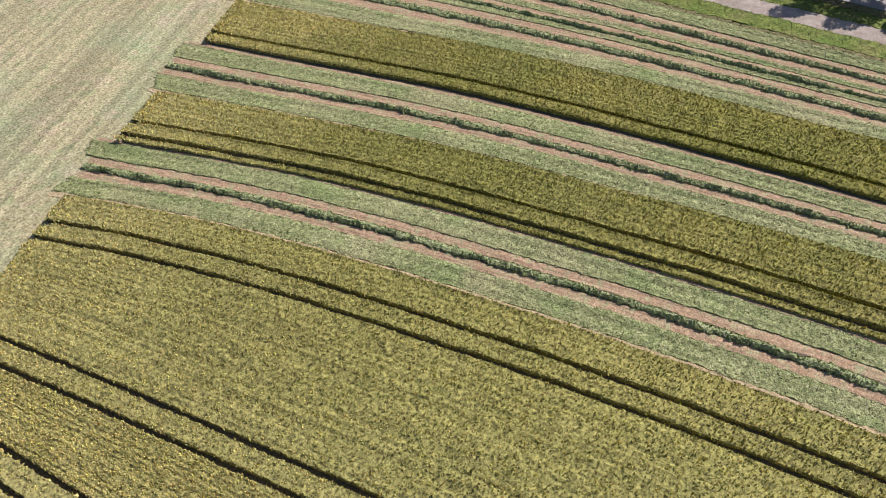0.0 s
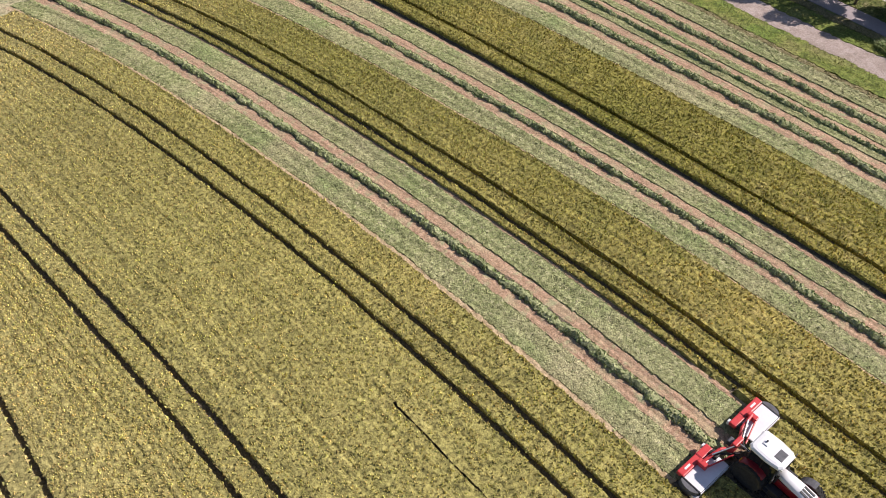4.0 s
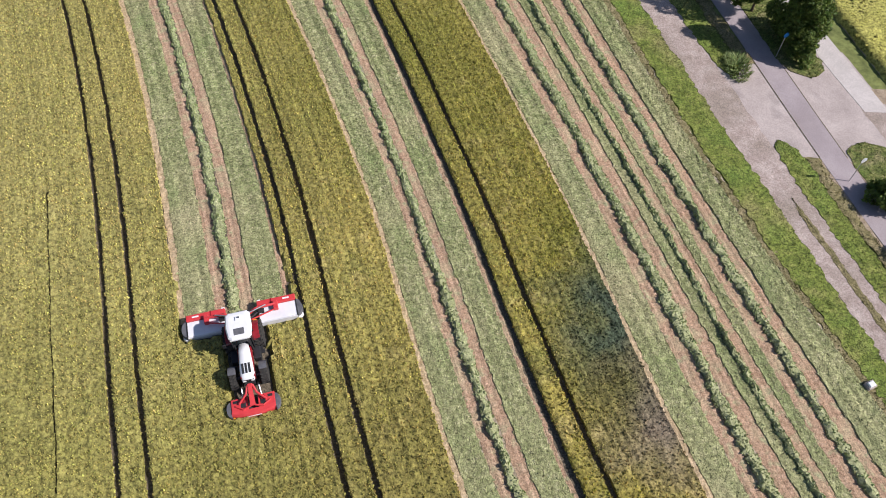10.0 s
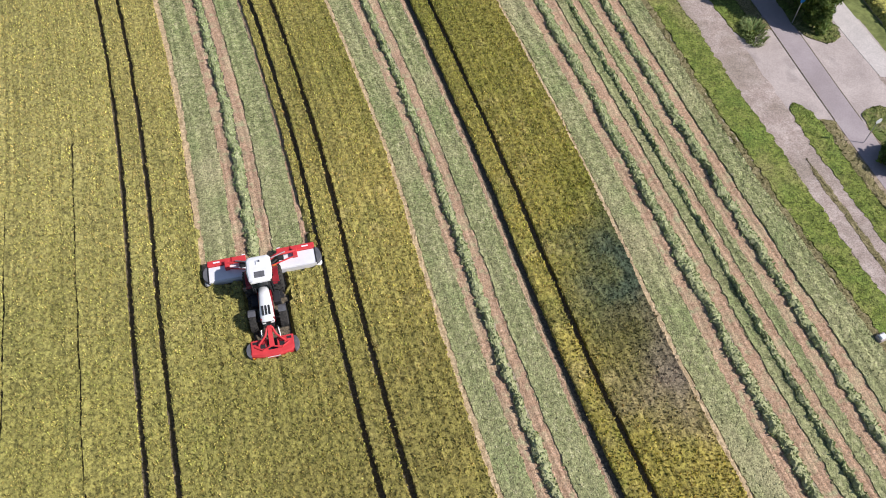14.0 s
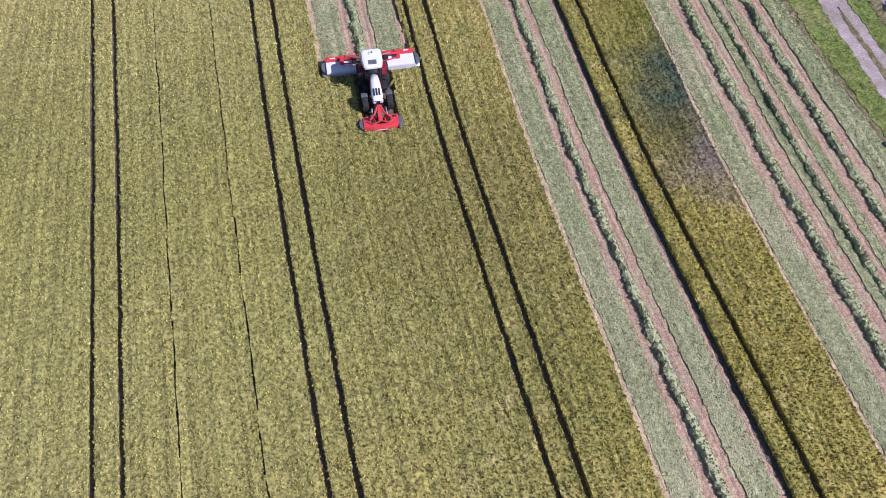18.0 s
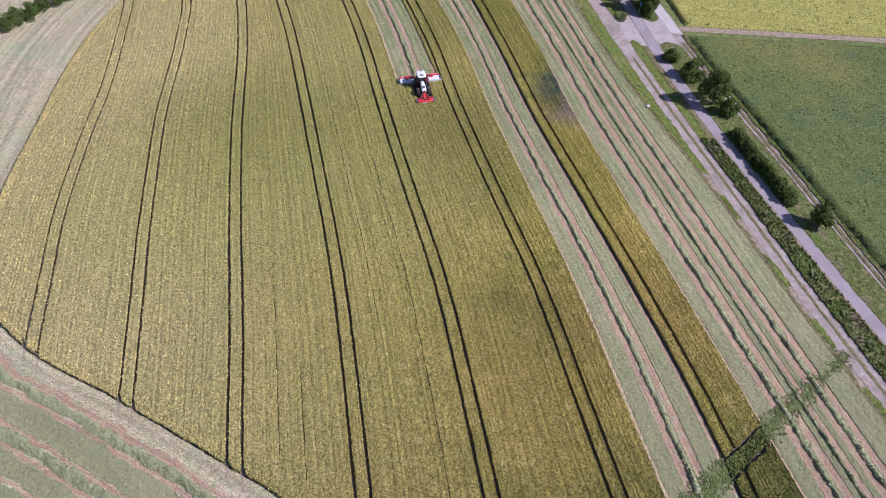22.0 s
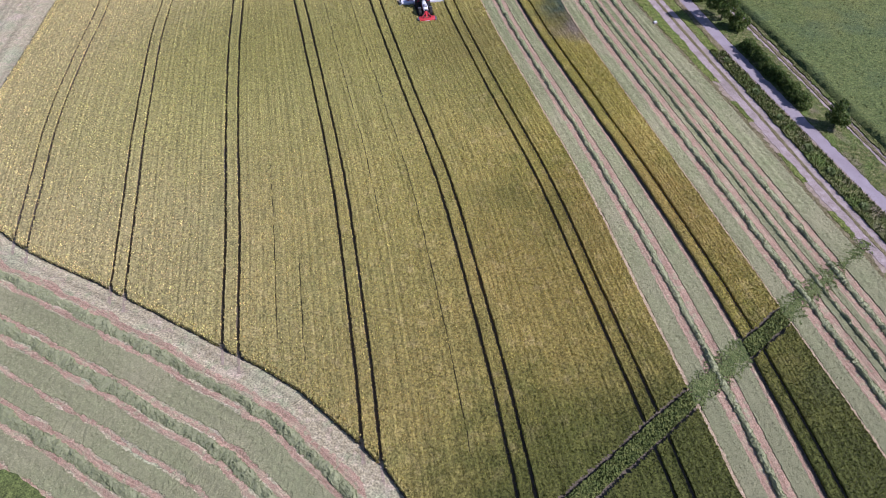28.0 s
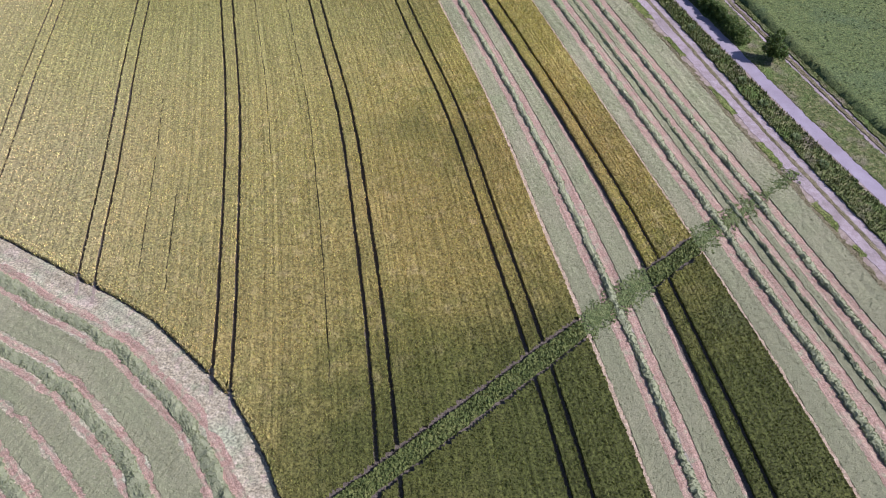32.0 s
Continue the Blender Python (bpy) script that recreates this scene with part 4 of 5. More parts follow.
for side_l, side_r in ((beside(PATH_L, -0.55), PATH_L), (PATH_R, beside(PATH_R, 0.45))):
    flat_band("gravel_margin", side_l, side_r, -95, 43.5, 0.05, DIRT, "narrow margin of pale grit along the path", ragged=0.08, step=0.6, cols=3, kind="stuff", category="gravel")
grass(beside(TRACK_R, -0.1), FIELD_E, -95, 49, "grassy margin beside the farm track", 0.10, 0.2, mat=WEEDS, blade=0.3)
for seam in (PATH_L, PATH_R):
    flat_band("joint", beside(seam, -0.03), beside(seam, 0.05), 44.0, 55.5, 0.064, RUT, "dark joint between asphalt path and concrete", ragged=0.0, step=0.6, cols=3, category="joint")
flat_band("junction", lambda y: ROAD_R(y) - 0.3, lambda y: TRACK_R(y) + 0.5, 42.6, 56.2, 0.035, CONCRETE, "pale concrete junction of road, path and track", ragged=0.05, step=0.5)


def far_crop(x0f, x1, y0, y1, tall, mat, label, near=0.8, ruts=None):
    xs = np.concatenate([np.arange(0, 60, near), np.arange(60, 130, near * 2), np.linspace(130, x1, 20)])
    ys = np.arange(y0, y1, near)
    X = np.minimum(x0f(ys)[:, None] + xs[None], 600)
    Y = np.repeat(ys[:, None], len(xs), 1)
    Z = tall + (rng.random(X.shape) - 0.5) * 0.10 + wobble(X, Y, 5) * 0.12
    X = X + (rng.random(X.shape) - 0.5) * near * 0.5
    Z[0], Z[-1], Z[:, 0] = 0, 0, 0
    if ruts:
        Z = np.where(ruts(X, Y), 0.10, Z)
    P = np.stack([X, Y, Z], -1)
    near_by = ((X < x0f(Y) + 95) & (Z > 0.2))[:-1, :-1]
    near_by[-1], near_by[:, 0] = False, False
    return tagged(sheet("standing_crop", P, mat, smooth=True, tufts=clumps(P, near_by, 4.5 * near * near, 0.04, 0.15, 0.5)), label, "crop", kind="stuff")


far_crop(FIELD_E, 400, -110, 49.2, 0.65, WHEAT, "dense blue-green young wheat in the neighbouring field")


def field_ruts(x, y):
    """The wheel tracks in the field beyond the farm track: one pair along it."""
    along = np.minimum(np.abs(y - 56.2 - 0.01 * (x - 45)), np.abs(y - 58.3 - 0.01 * (x - 45))) < 0.24
    return along & (x > 41.5)


flat_band("field_soil", lambda y: FIELD_E(y) + 1.0, line(420), 52.2, 110, 0.03, DIRT, "dry soil under the barley beyond the farm track", ragged=0.0, step=2.0, cols=40)
far_crop(lambda y: FIELD_E(y) + 1.0, 300, 52.2, 105, 0.6, FAR_CROP, "yellow-green barley beyond the farm track, with wheel tracks", 0.45, field_ruts)
flat_band("field_track", lambda y: FIELD_E(y) - 1, line(420), 50.2, 51.6, 0.045, DIRT, "straight dusty field track between two crops", ragged=0.0, step=0.6, cols=60)


# ---- trees and bushes ----
def empty(name, m):
    ob = new(name)
    ob.empty_display_size = 0.3
    ob.matrix_world = m
    return ob


def part(name, bm, mat, parent, label="", smooth=False):
    me = bpy.data.meshes.new(name)
    bm.to_mesh(me)
    bm.free()
    me.materials.append(mat)
    if smooth:
        me.shade_smooth()
    ob = new(name, me)
    ob.parent = parent
    if label:
        ob["label"] = label
    return ob


def tube(bm, a, b, r0, r1, seg=8):
    """A tapered round bar from a to b."""
    a, b = Vector(a), Vector(b)
    d = b - a
    q = d.to_track_quat("Z", "Y")
    rings = []
    for p, r in ((a, r0), (b, r1)):
        rings.append([bm.verts.new(p + q @ Vector((r * math.cos(2 * math.pi * k / seg), r * math.sin(2 * math.pi * k / seg), 0))) for k in range(seg)])
    for k in range(seg):
        bm.faces.new((rings[0][k], rings[0][(k + 1) % seg], rings[1][(k + 1) % seg], rings[1][k]))
    bm.faces.new(rings[0][::-1])
    bm.faces.new(rings[1])


def leaf_cloud(lobes, count, size, r):
    """Many small leaves over the lobes (centre, radii), as arrays of corners and faces."""
    co, fc = [], []
    per = np.array([l[1][0] * l[1][2] for l in lobes])
    per = per / per.sum()
    for (c, rad), share in zip(lobes, per):
        for _ in range(int(count * share)):
            v = Vector((r.gauss(0, 1), r.gauss(0, 1), r.gauss(0, 1))).normalized()
            d = r.uniform(0.5, 1.0) ** 0.5 * r.uniform(0.9, 1.3)
            p = Vector((c[0] + v.x * rad[0] * d, c[1] + v.y * rad[1] * d, max(0.05, c[2] + v.z * rad[2] * d)))
            s = size * r.uniform(0.6, 1.4)
            m = Euler((r.uniform(-1, 1), r.uniform(-1, 1), r.uniform(0, 6.28))).to_matrix()
            k = len(co)
            for dx, dy, dz in ((-s, 0, 0), (0, -s * 0.55, s * 0.12), (s, 0, 0), (0, s * 0.55, s * 0.12)):
                co.append(p + m @ Vector((dx, dy, dz)))
            fc.append((k, k + 1, k + 2))
            fc.append((k, k + 2, k + 3))
    return co, fc


def tree(name, x, y, height, spread, seed, leaves, label, trunk_r=0.14, bushy=False, leaf=0.16, foliage=None):
    r = random.Random(seed)
    base = empty(name, pose(x, y, 0.0))
    bm = bmesh.new()
    top = height * (0.25 if bushy else 0.45)
    tube(bm, (0, 0, -0.1), (r.uniform(-.1, .1), r.uniform(-.1, .1), top), trunk_r, trunk_r * 0.6)
    lobes = []
    for k in range(18 if not bushy else 16):
        a = k * 2.4 + r.uniform(-0.4, 0.4)
        rr = spread * (0.72 if k % 3 else 0.3) * r.uniform(0.7, 1.12)
        z = height * (r.uniform(0.34, 0.90) if not bushy else r.uniform(0.12, 0.80))
        rr *= 1.0 - 0.45 * max(0.0, z / height - 0.55) / 0.4
        c = (rr * math.cos(a), rr * math.sin(a), z)
        tube(bm, (0, 0, top * r.uniform(0.5, 1.0)), (c[0] * 0.8, c[1] * 0.8, z * 0.95), trunk_r * 0.4, trunk_r * 0.1, 5)
        q = spread * r.uniform(0.24, 0.42)
        lobes.append((c, (q, q, q * r.uniform(0.75, 1.1))))
    lobes.append(((0, 0, height * 0.84), (spread * 0.35, spread * 0.35, height * 0.15)))
    part("trunk", bm, BARK, base)
    co, fc = leaf_cloud(lobes, leaves, leaf, r)
    mesh_object("crown", co, fc, foliage or LEAF, base)
    return tagged(base, label, "tree" if not bushy else "bush")


def weed_clump(x, y, spread, height, seed, label):
    """A stand of long arching stalks with narrow leaves."""
    r = random.Random(seed)
    base = empty("weeds", pose(x, y, 0.02))
    co, fc = [], []
    for _ in range(520):
        a, d = r.uniform(0, 6.283), spread * math.sqrt(r.random())
        px, py = d * math.cos(a) * 0.75, d * math.sin(a) * 1.35
        lean_a, h = a + r.uniform(-0.9, 0.9), height * r.uniform(0.3, 1.0) * (1.1 - 0.6 * d / spread)
        dx, dy, w = math.cos(lean_a), math.sin(lean_a), r.uniform(0.03, 0.07)
        k = len(co)
        for f, up in ((0.0, 0.0), (0.25, 0.65), (0.75, 0.85)):
            for side_ in (-1, 1):
                co.append((px + dx * f * h - dy * side_ * w * (1.1 - f * 1.3), py + dy * f * h + dx * side_ * w * (1.1 - f * 1.3), up * h))
        fc += [(k, k + 1, k + 3, k + 2), (k + 2, k + 3, k + 5, k + 4)]
    mesh_object("stalks", co, fc, PALE_LEAF, base)
    return tagged(base, label, "weeds")


for x, y, h, s, n in ((33.4, 57.6, 7.4, 2.7, 19000), (31.0, 62.0, 8.4, 2.6, 9000), (28.6, 67.0, 8.0, 2.6, 9000)):
    tree("tree", x, y, h, s, int(x * 10), n, "tall dense broadleaf tree in the row on the grass island", 0.14, True, 0.14)
for y in (13.0, 4.5, -2.0, -9.0, -14.0, -21.0, -26.0):
    weed_clump(float(between(ROAD_R, PATH_L, 0.42)(y)), y, 0.55, 0.75, int(y * 10) + 500, "pale flowering weeds in the strip between road and path")
tree("bush", 33.6, 55.2, 3.4, 1.2, 61, 5000, "upright leafy bush at the foot of the tree row", 0.06, True, 0.10)
tree("tree", 42.8, 26.0, 7.0, 2.6, 5, 8000, "round broadleaf tree between path and farm track")
tree("bush", 45.2, 23.6, 3.4, 1.7, 6, 3500, "loose bush beside the big tree", 0.06, True)
tree("bush", 36.9, 39.6, 2.6, 1.7, 7, 3000, "dark green bush near the junction", 0.06, True)
tree("bush", 40.1, 34.0, 4.2, 2.3, 8, 5000, "broad dark bush beside the path", 0.08, True)
tree("tree", 55.0, -3.4, 4.2, 1.7, 9, 3500, "small young tree on the grass strip", 0.08)
weed_clump(28.2, 54.3, 1.45, 1.0, 10, "tall pale green weeds at the nose of the grass island")
for k in range(12):
    t = k / 11
    tree("bush", 45.5 + 5.9 * t, 17.2 - 15.6 * t, 1.9 + 0.5 * (k * 7 % 5) / 4, 1.25, 20 + k, 1900, "dark green shrub in the hedge beside the path", 0.05, True, 0.13)
for k in range(15):
    tree("bush", -106 + k * 1.45 + 0.6 * (k % 2), 19 + k * 2.5, 2.6 + 0.9 * (k * 5 % 7) / 6, 2.1, 40 + k, 1800, "bush in the hedge behind the mown headland", 0.06, True)


# ---- wheelings that cross the strips: green plants between two ruts, dark green cut crop over the mown strips ----
def in_crop(x, y):
    """True between the lines where the crop still stands at the crossing."""
    return (x < E6(y)) | ((x > T7(y)) & (x < E7(y)))


def wheeling(name, offset, width, s0, s1, low, high, mat, label, standing):
    a, b = np.array(CUT_A), np.array(CUT_B)
    d = (b - a) / np.linalg.norm(b - a)
    nrm = np.array([-d[1], d[0]])
    s = np.arange(s0, s1, 0.14)
    f = np.concatenate([[0], np.linspace(0, 1, max(5, int(width / 0.15))), [1]])
    D = offset + (f - 0.5)[None] * (width + 0.5 * (wobble(s, s * 0, 1.2) - 0.5))[:, None]
    X = a[0] + d[0] * s[:, None] + nrm[0] * D + (rng.random(D.shape) - 0.5) * 0.12
    Y = a[1] + d[1] * s[:, None] + nrm[1] * D + (rng.random(D.shape) - 0.5) * 0.12
    Z = low + (high - low) * rng.random(D.shape)
    Z[:, 0], Z[:, -1] = 0, 0
    on = in_crop(X, Y)
    if not standing:
        side = 1 - np.abs(f - 0.5)[None] * 2
        fade = np.clip((s - 38) / 22, 0, 0.8)[:, None]
        on = ~on & (wobble(X, Y, 0.5) * 0.55 + rng.random(D.shape) * 0.9 > 1.12 - 0.95 * side + 0.45 * fade)
    P = np.stack([X, Y, Z], -1)
    on = on[:-1, :-1]
    return tagged(sheet(name, P, mat, on, smooth=False, tufts=clumps(P, on, 0.9, 0.04, 0.26 if standing else 0.09, 0.17)), label, "crop", kind="stuff")


wheeling("green_crop", 0.36, 1.8, -6, 50, 0.16, 0.36, PRESSED, "green barley between two wheel ruts that cross the strips", True)
wheeling("cut_crop", 0.38, 3.9, -6, 60, 0.12, 0.17, GREEN_HAY, "dark green cut barley where wheels crossed the mown strips", False)


# ---- tractor with its front and rear mowers ----
def box(bm, x0, x1, y0, y1, z0, z1, taper=(1.0, 1.0), shift=0.0):
    """A block; taper: how wide and how long its top is against its foot; shift: how far its top lies forwards."""
    cx, cy = (x0 + x1) / 2, (y0 + y1) / 2
    tx, ty = taper
    lo = [(x0, y0), (x1, y0), (x1, y1), (x0, y1)]
    v = [bm.verts.new((x, y, z0)) for x, y in lo] + [bm.verts.new((cx + (x - cx) * tx, cy + (y - cy) * ty + shift, z1)) for x, y in lo]
    for f in ((3, 2, 1, 0), (4, 5, 6, 7), (0, 1, 5, 4), (1, 2, 6, 5), (2, 3, 7, 6), (3, 0, 4, 7)):
        bm.faces.new([v[k] for k in f])
    return v


def soften(bm, width, seg=2):
    bmesh.ops.bevel(bm, geom=bm.edges[:], offset=width, segments=seg, affect="EDGES", profile=0.6)


def block(name, mat, parent, dims, bevel=0.03, taper=(1.0, 1.0), shift=0.0, label="", seg=2):
    bm = bmesh.new()
    box(bm, *dims, taper=taper, shift=shift)
    if bevel:
        soften(bm, bevel, seg)
    return part(name, bm, mat, parent, label)


def bar(name, mat, parent, points, r, label="", seg=8):
    bm = bmesh.new()
    for a, b in zip(points, points[1:]):
        tube(bm, a, b, r, r, seg)
    return part(name, bm, mat, parent, label)


def lathe(bm, profile, seg=28, axis="X", centre=(0, 0, 0)):
    """Turns a profile of (along the axle, radius) round the axle."""
    rings = []
    for u, r in profile:
        ring = []
        for k in range(seg):
            a = 2 * math.pi * k / seg
            p = Vector((u, r * math.cos(a), r * math.sin(a))) if axis == "X" else Vector((r * math.cos(a), r * math.sin(a), u))
            ring.append(bm.verts.new(p + Vector(centre)))
        rings.append(ring)
    for r0, r1 in zip(rings, rings[1:]):
        for k in range(seg):
            bm.faces.new((r0[k], r0[(k + 1) % seg], r1[(k + 1) % seg], r1[k]))
    bm.faces.new(rings[0][::-1])
    bm.faces.new(rings[-1])
    bmesh.ops.recalc_face_normals(bm, faces=bm.faces[:])


def wheel(parent, x, y, radius, width, side):
    base = bpy.data.objects.new("wheel", None)
    scene.collection.objects.link(base)
    base.empty_display_size = 0.2
    base.parent = parent
    base.location = (x, y, radius)
    w = width / 2
    bm = bmesh.new()
    rim = radius * 0.60
    lathe(bm, [(-w * 0.8, rim), (-w, radius * 0.80), (-w * 0.92, radius * 0.90), (-w * 0.6, radius * 0.95), (0, radius * 0.96), (w * 0.6, radius * 0.95), (w * 0.92, radius * 0.90), (w, radius * 0.80), (w * 0.8, rim)], 32)
    n = 20
    for k in range(n):
        for s in (-1, 1):
            a = 2 * math.pi * (k + (0.5 if s > 0 else 0)) / n
            b = a + 0.22
            q = []
            for ang, u in ((a, 0.02 * s), (a + 0.10, 0.02 * s), (b + 0.10, w * 0.97 * s), (b, w * 0.97 * s)):
                for rr in (radius * 0.93, radius * 1.0):
                    q.append(bm.verts.new((u, rr * math.cos(ang), rr * math.sin(ang))))
            for f in ((1, 3, 5, 7), (0, 1, 7, 6), (2, 4, 5, 3), (0, 2, 3, 1), (4, 6, 7, 5)):
                bm.faces.new([q[i] for i in f])
    bmesh.ops.recalc_face_normals(bm, faces=bm.faces[:])
    part("tyre", bm, RUBBER, base, "dusty black tyre with chevron lugs")
    bm = bmesh.new()
    lathe(bm, [(-w * 0.78, rim * 1.02), (-w * 0.74, rim * 0.92), (-w * 0.1, rim * 0.80), (w * 0.1, rim * 0.80), (w * 0.74, rim * 0.92), (w * 0.78, rim * 1.02)], 28)
    part("rim", bm, RIM, base, "pale blue-white wheel rim")
    bm = bmesh.new()
    lathe(bm, [(side * w * 0.05, rim * 0.34), (side * w * 0.55, rim * 0.30), (side * w * 0.68, rim * 0.18), (side * w * 0.70, 0.03)], 16)
    part("hub", bm, GREY, base)
    return base


RIM = material("rim_paint", [(0.3, (0.42, 0.52, 0.62)), (0.7, (0.52, 0.60, 0.68))], 4, 4, 0.5)
LAMP_GLASS = material("lamp_glass", [(0.3, (0.55, 0.55, 0.52)), (0.7, (0.7, 0.7, 0.66))], 3, 3, 0.15)
AMBER = material("amber_plastic", [(0.3, (0.65, 0.22, 0.02)), (0.7, (0.75, 0.30, 0.03))], 4, 3, 0.3)
SKIRT = material("grey_skirt", [(0.3, (0.085, 0.085, 0.095)), (0.7, (0.15, 0.15, 0.16))], 3, 6, 0.7, 0.2, 20)


def skirt_end(bm, x, y, z0, z1, r, side, squash=1.0):
    """The rounded end of a mower's cover: half a drum that bulges outwards."""
    n = 10
    lo, hi = [], []
    for k in range(n + 1):
        a = -math.pi / 2 + math.pi * k / n
        px, py = x + side * r * squash * math.cos(a), y + r * math.sin(a)
        lo.append(bm.verts.new((px, py, z0)))
        hi.append(bm.verts.new((x + side * (r * squash - 0.06) * math.cos(a), y + (r - 0.06) * math.sin(a), z1)))
    for k in range(n):
        bm.faces.new((lo[k], lo[k + 1], hi[k + 1], hi[k]))
    bm.faces.new(hi)
    bm.faces.new(lo[::-1])
    bm.faces.new((lo[0], hi[0], hi[-1], lo[-1]))
    bmesh.ops.recalc_face_normals(bm, faces=bm.faces[:])


def writing_bar(parent, dims, mat=None):
    return block("lettering", mat or WHITE, parent, dims, 0)


def build_tractor():
    t = empty("tractor", pose(TRACTOR[0], TRACTOR[1], 0.03, 0, 0, TRACTOR[2]))
    # chassis and hood
    block("chassis", BLACK, t, (-0.34, 0.34, -0.6, 3.5, 0.75, 1.12), 0.04)
    block("gearbox", GREY, t, (-0.42, 0.42, -0.5, 0.9, 0.62, 1.15), 0.06)
    bm = bmesh.new()
    rows = [(1.02, 0.33, 1.95), (1.6, 0.37, 1.93), (2.4, 0.43, 1.86), (3.1, 0.46, 1.74), (3.42, 0.40, 1.60)]
    secs = []
    for y, w, z in rows:
        secs.append([bm.verts.new(p) for p in ((-w, y, z - 0.30), (-w * 0.97, y, z - 0.10), (-w * 0.72, y, z), (0, y, z + 0.035), (w * 0.72, y, z), (w * 0.97, y, z - 0.10), (w, y, z - 0.30))])
    for a, b in zip(secs, secs[1:]):
        for k in range(6):
            bm.faces.new((a[k], a[k + 1], b[k + 1], b[k]))
    bm.faces.new(secs[0])
    bm.faces.new(secs[-1][::-1])
    bmesh.ops.recalc_face_normals(bm, faces=bm.faces[:])
    hood = part("hood", bm, WHITE, t, "white sloping engine hood", smooth=True)
    for k in (-1, 0, 1):
        bm = bmesh.new()
        for corner in box(bm, k * 0.21 - 0.07, k * 0.21 + 0.07, 2.42, 3.08, 1.70, 1.90):
            corner.co.z += 0.005 - 0.16 * (corner.co.y - 2.42)
        soften(bm, 0.012)
        part("louvre", bm, BLACK, hood, "black louvre in the hood")
    for s in (-1, 1):
        bm = bmesh.new()
        box(bm, s * 0.40 - 0.05, s * 0.40 + 0.05, 1.1, 3.3, 1.10, 1.62)
        soften(bm, 0.03)
        part("side_panel", bm, DARK_RED, t, "dark red engine side panel")
        block("headlight", LAMP_GLASS, t, (s * 0.26 - 0.11, s * 0.26 + 0.11, 3.40, 3.47, 1.28, 1.42), 0.02)
    block("grille", BLACK, t, (-0.38, 0.38, 3.30, 3.43, 0.95, 1.50), 0.04)
    bar("exhaust", BLACK, t, [(-0.52, 1.15, 1.2), (-0.52, 1.15, 2.75), (-0.52, 1.05, 2.9)], 0.065, "black upright exhaust pipe")
    bar("air_intake", BLACK, t, [(0.50, 1.18, 1.3), (0.50, 1.18, 2.2)], 0.06)
    # cab
    bm = bmesh.new()
    box(bm, -0.72, 0.72, -0.62, 1.02, 1.30, 2.72, (0.98, 0.94), 0.0)
    soften(bm, 0.06)
    part("cab_glass", bm, GLASS, t, "dark tinted cab windows")
    for x, y in ((-0.72, -0.60), (0.72, -0.60), (-0.74, 0.22), (0.74, 0.22), (-0.66, 1.02), (0.66, 1.02)):
        bar("pillar", BLACK, t, [(x, y, 1.2), (x * 0.985, y * 0.95, 2.75)], 0.045, seg=6)
    bm = bmesh.new()
    outline = [(-0.62, -0.84), (0.62, -0.84), (0.80, -0.66), (0.84, 0.30), (0.74, 1.02), (0.52, 1.20), (-0.52, 1.20), (-0.74, 1.02), (-0.84, 0.30), (-0.80, -0.66)]
    layers = []
    for z, k in ((2.70, 0.94), (2.78, 1.0), (2.90, 0.99), (2.97, 0.90), (3.00, 0.72)):
        layers.append([bm.verts.new((x * k, (y - 0.15) * k + 0.15, z)) for x, y in outline])
    for a, b in zip(layers, layers[1:]):
        for k in range(len(outline)):
            bm.faces.new((a[k], a[(k + 1) % len(outline)], b[(k + 1) % len(outline)], b[k]))
    bm.faces.new(layers[-1])
    bm.faces.new(layers[0][::-1])
    roof = part("roof", bm, WHITE, t, "white rounded cab roof", smooth=False)
    block("roof_hatch", SKIRT, roof, (-0.36, 0.36, 0.42, 0.92, 2.975, 3.02), 0.03, label="dark glass roof hatch", taper=(0.9, 0.92))
    block("beacon_mount", WHITE, roof, (-0.16, 0.14, -0.42, -0.12, 2.99, 3.06), 0.03)
    bm = bmesh.new()
    lathe(bm, [(3.04, 0.05), (3.16, 0.05), (3.19, 0.03)], 12, "Z", (-0.10, -0.30, 0))
    part("beacon", bm, GREY, roof)
    for s in (-1, 1):
        for y in (1.15, -0.80):
            block("work_light", LAMP_GLASS, roof, (s * 0.55 - 0.10, s * 0.55 + 0.10, y - 0.05, y + 0.05, 2.76, 2.86), 0.015)
        # rear fenders, steps, mirrors
        bm = bmesh.new()
        n = 9
        prev = None
        for k in range(n + 1):
            a = math.radians(42 + 100 * k / n)
            y, z = 0.98 * math.cos(a), 0.95 + 0.98 * math.sin(a)
            ring = [bm.verts.new((s * 0.66, y, z)), bm.verts.new((s * 1.08, y, z)), bm.verts.new((s * 1.11, y * 0.95, z - 0.07)), bm.verts.new((s * 0.66, y * 0.95, z - 0.06))]
            if prev:
                for i in range(4):
                    bm.faces.new((prev[i], prev[(i + 1) % 4], ring[(i + 1) % 4], ring[i]))
            else:
                bm.faces.new(ring)
            prev = ring
        bm.faces.new(prev[::-1])
        bmesh.ops.recalc_face_normals(bm, faces=bm.faces[:])
        fender = part("rear_fender", bm, DARK_RED, t, "glossy dark red rear fender")
        block("tail_light", AMBER, fender, (s * 0.92 - 0.12, s * 0.92 + 0.12, -0.80, -0.73, 1.50, 1.62), 0.02)
        block("step", BLACK, t, (s * 0.95 - 0.24, s * 0.95 + 0.24, 0.98, 1.28, 0.55, 0.62), 0.02)
        block("step", BLACK, t, (s * 0.92 - 0.22, s * 0.92 + 0.22, 0.98, 1.25, 0.95, 1.02), 0.02)
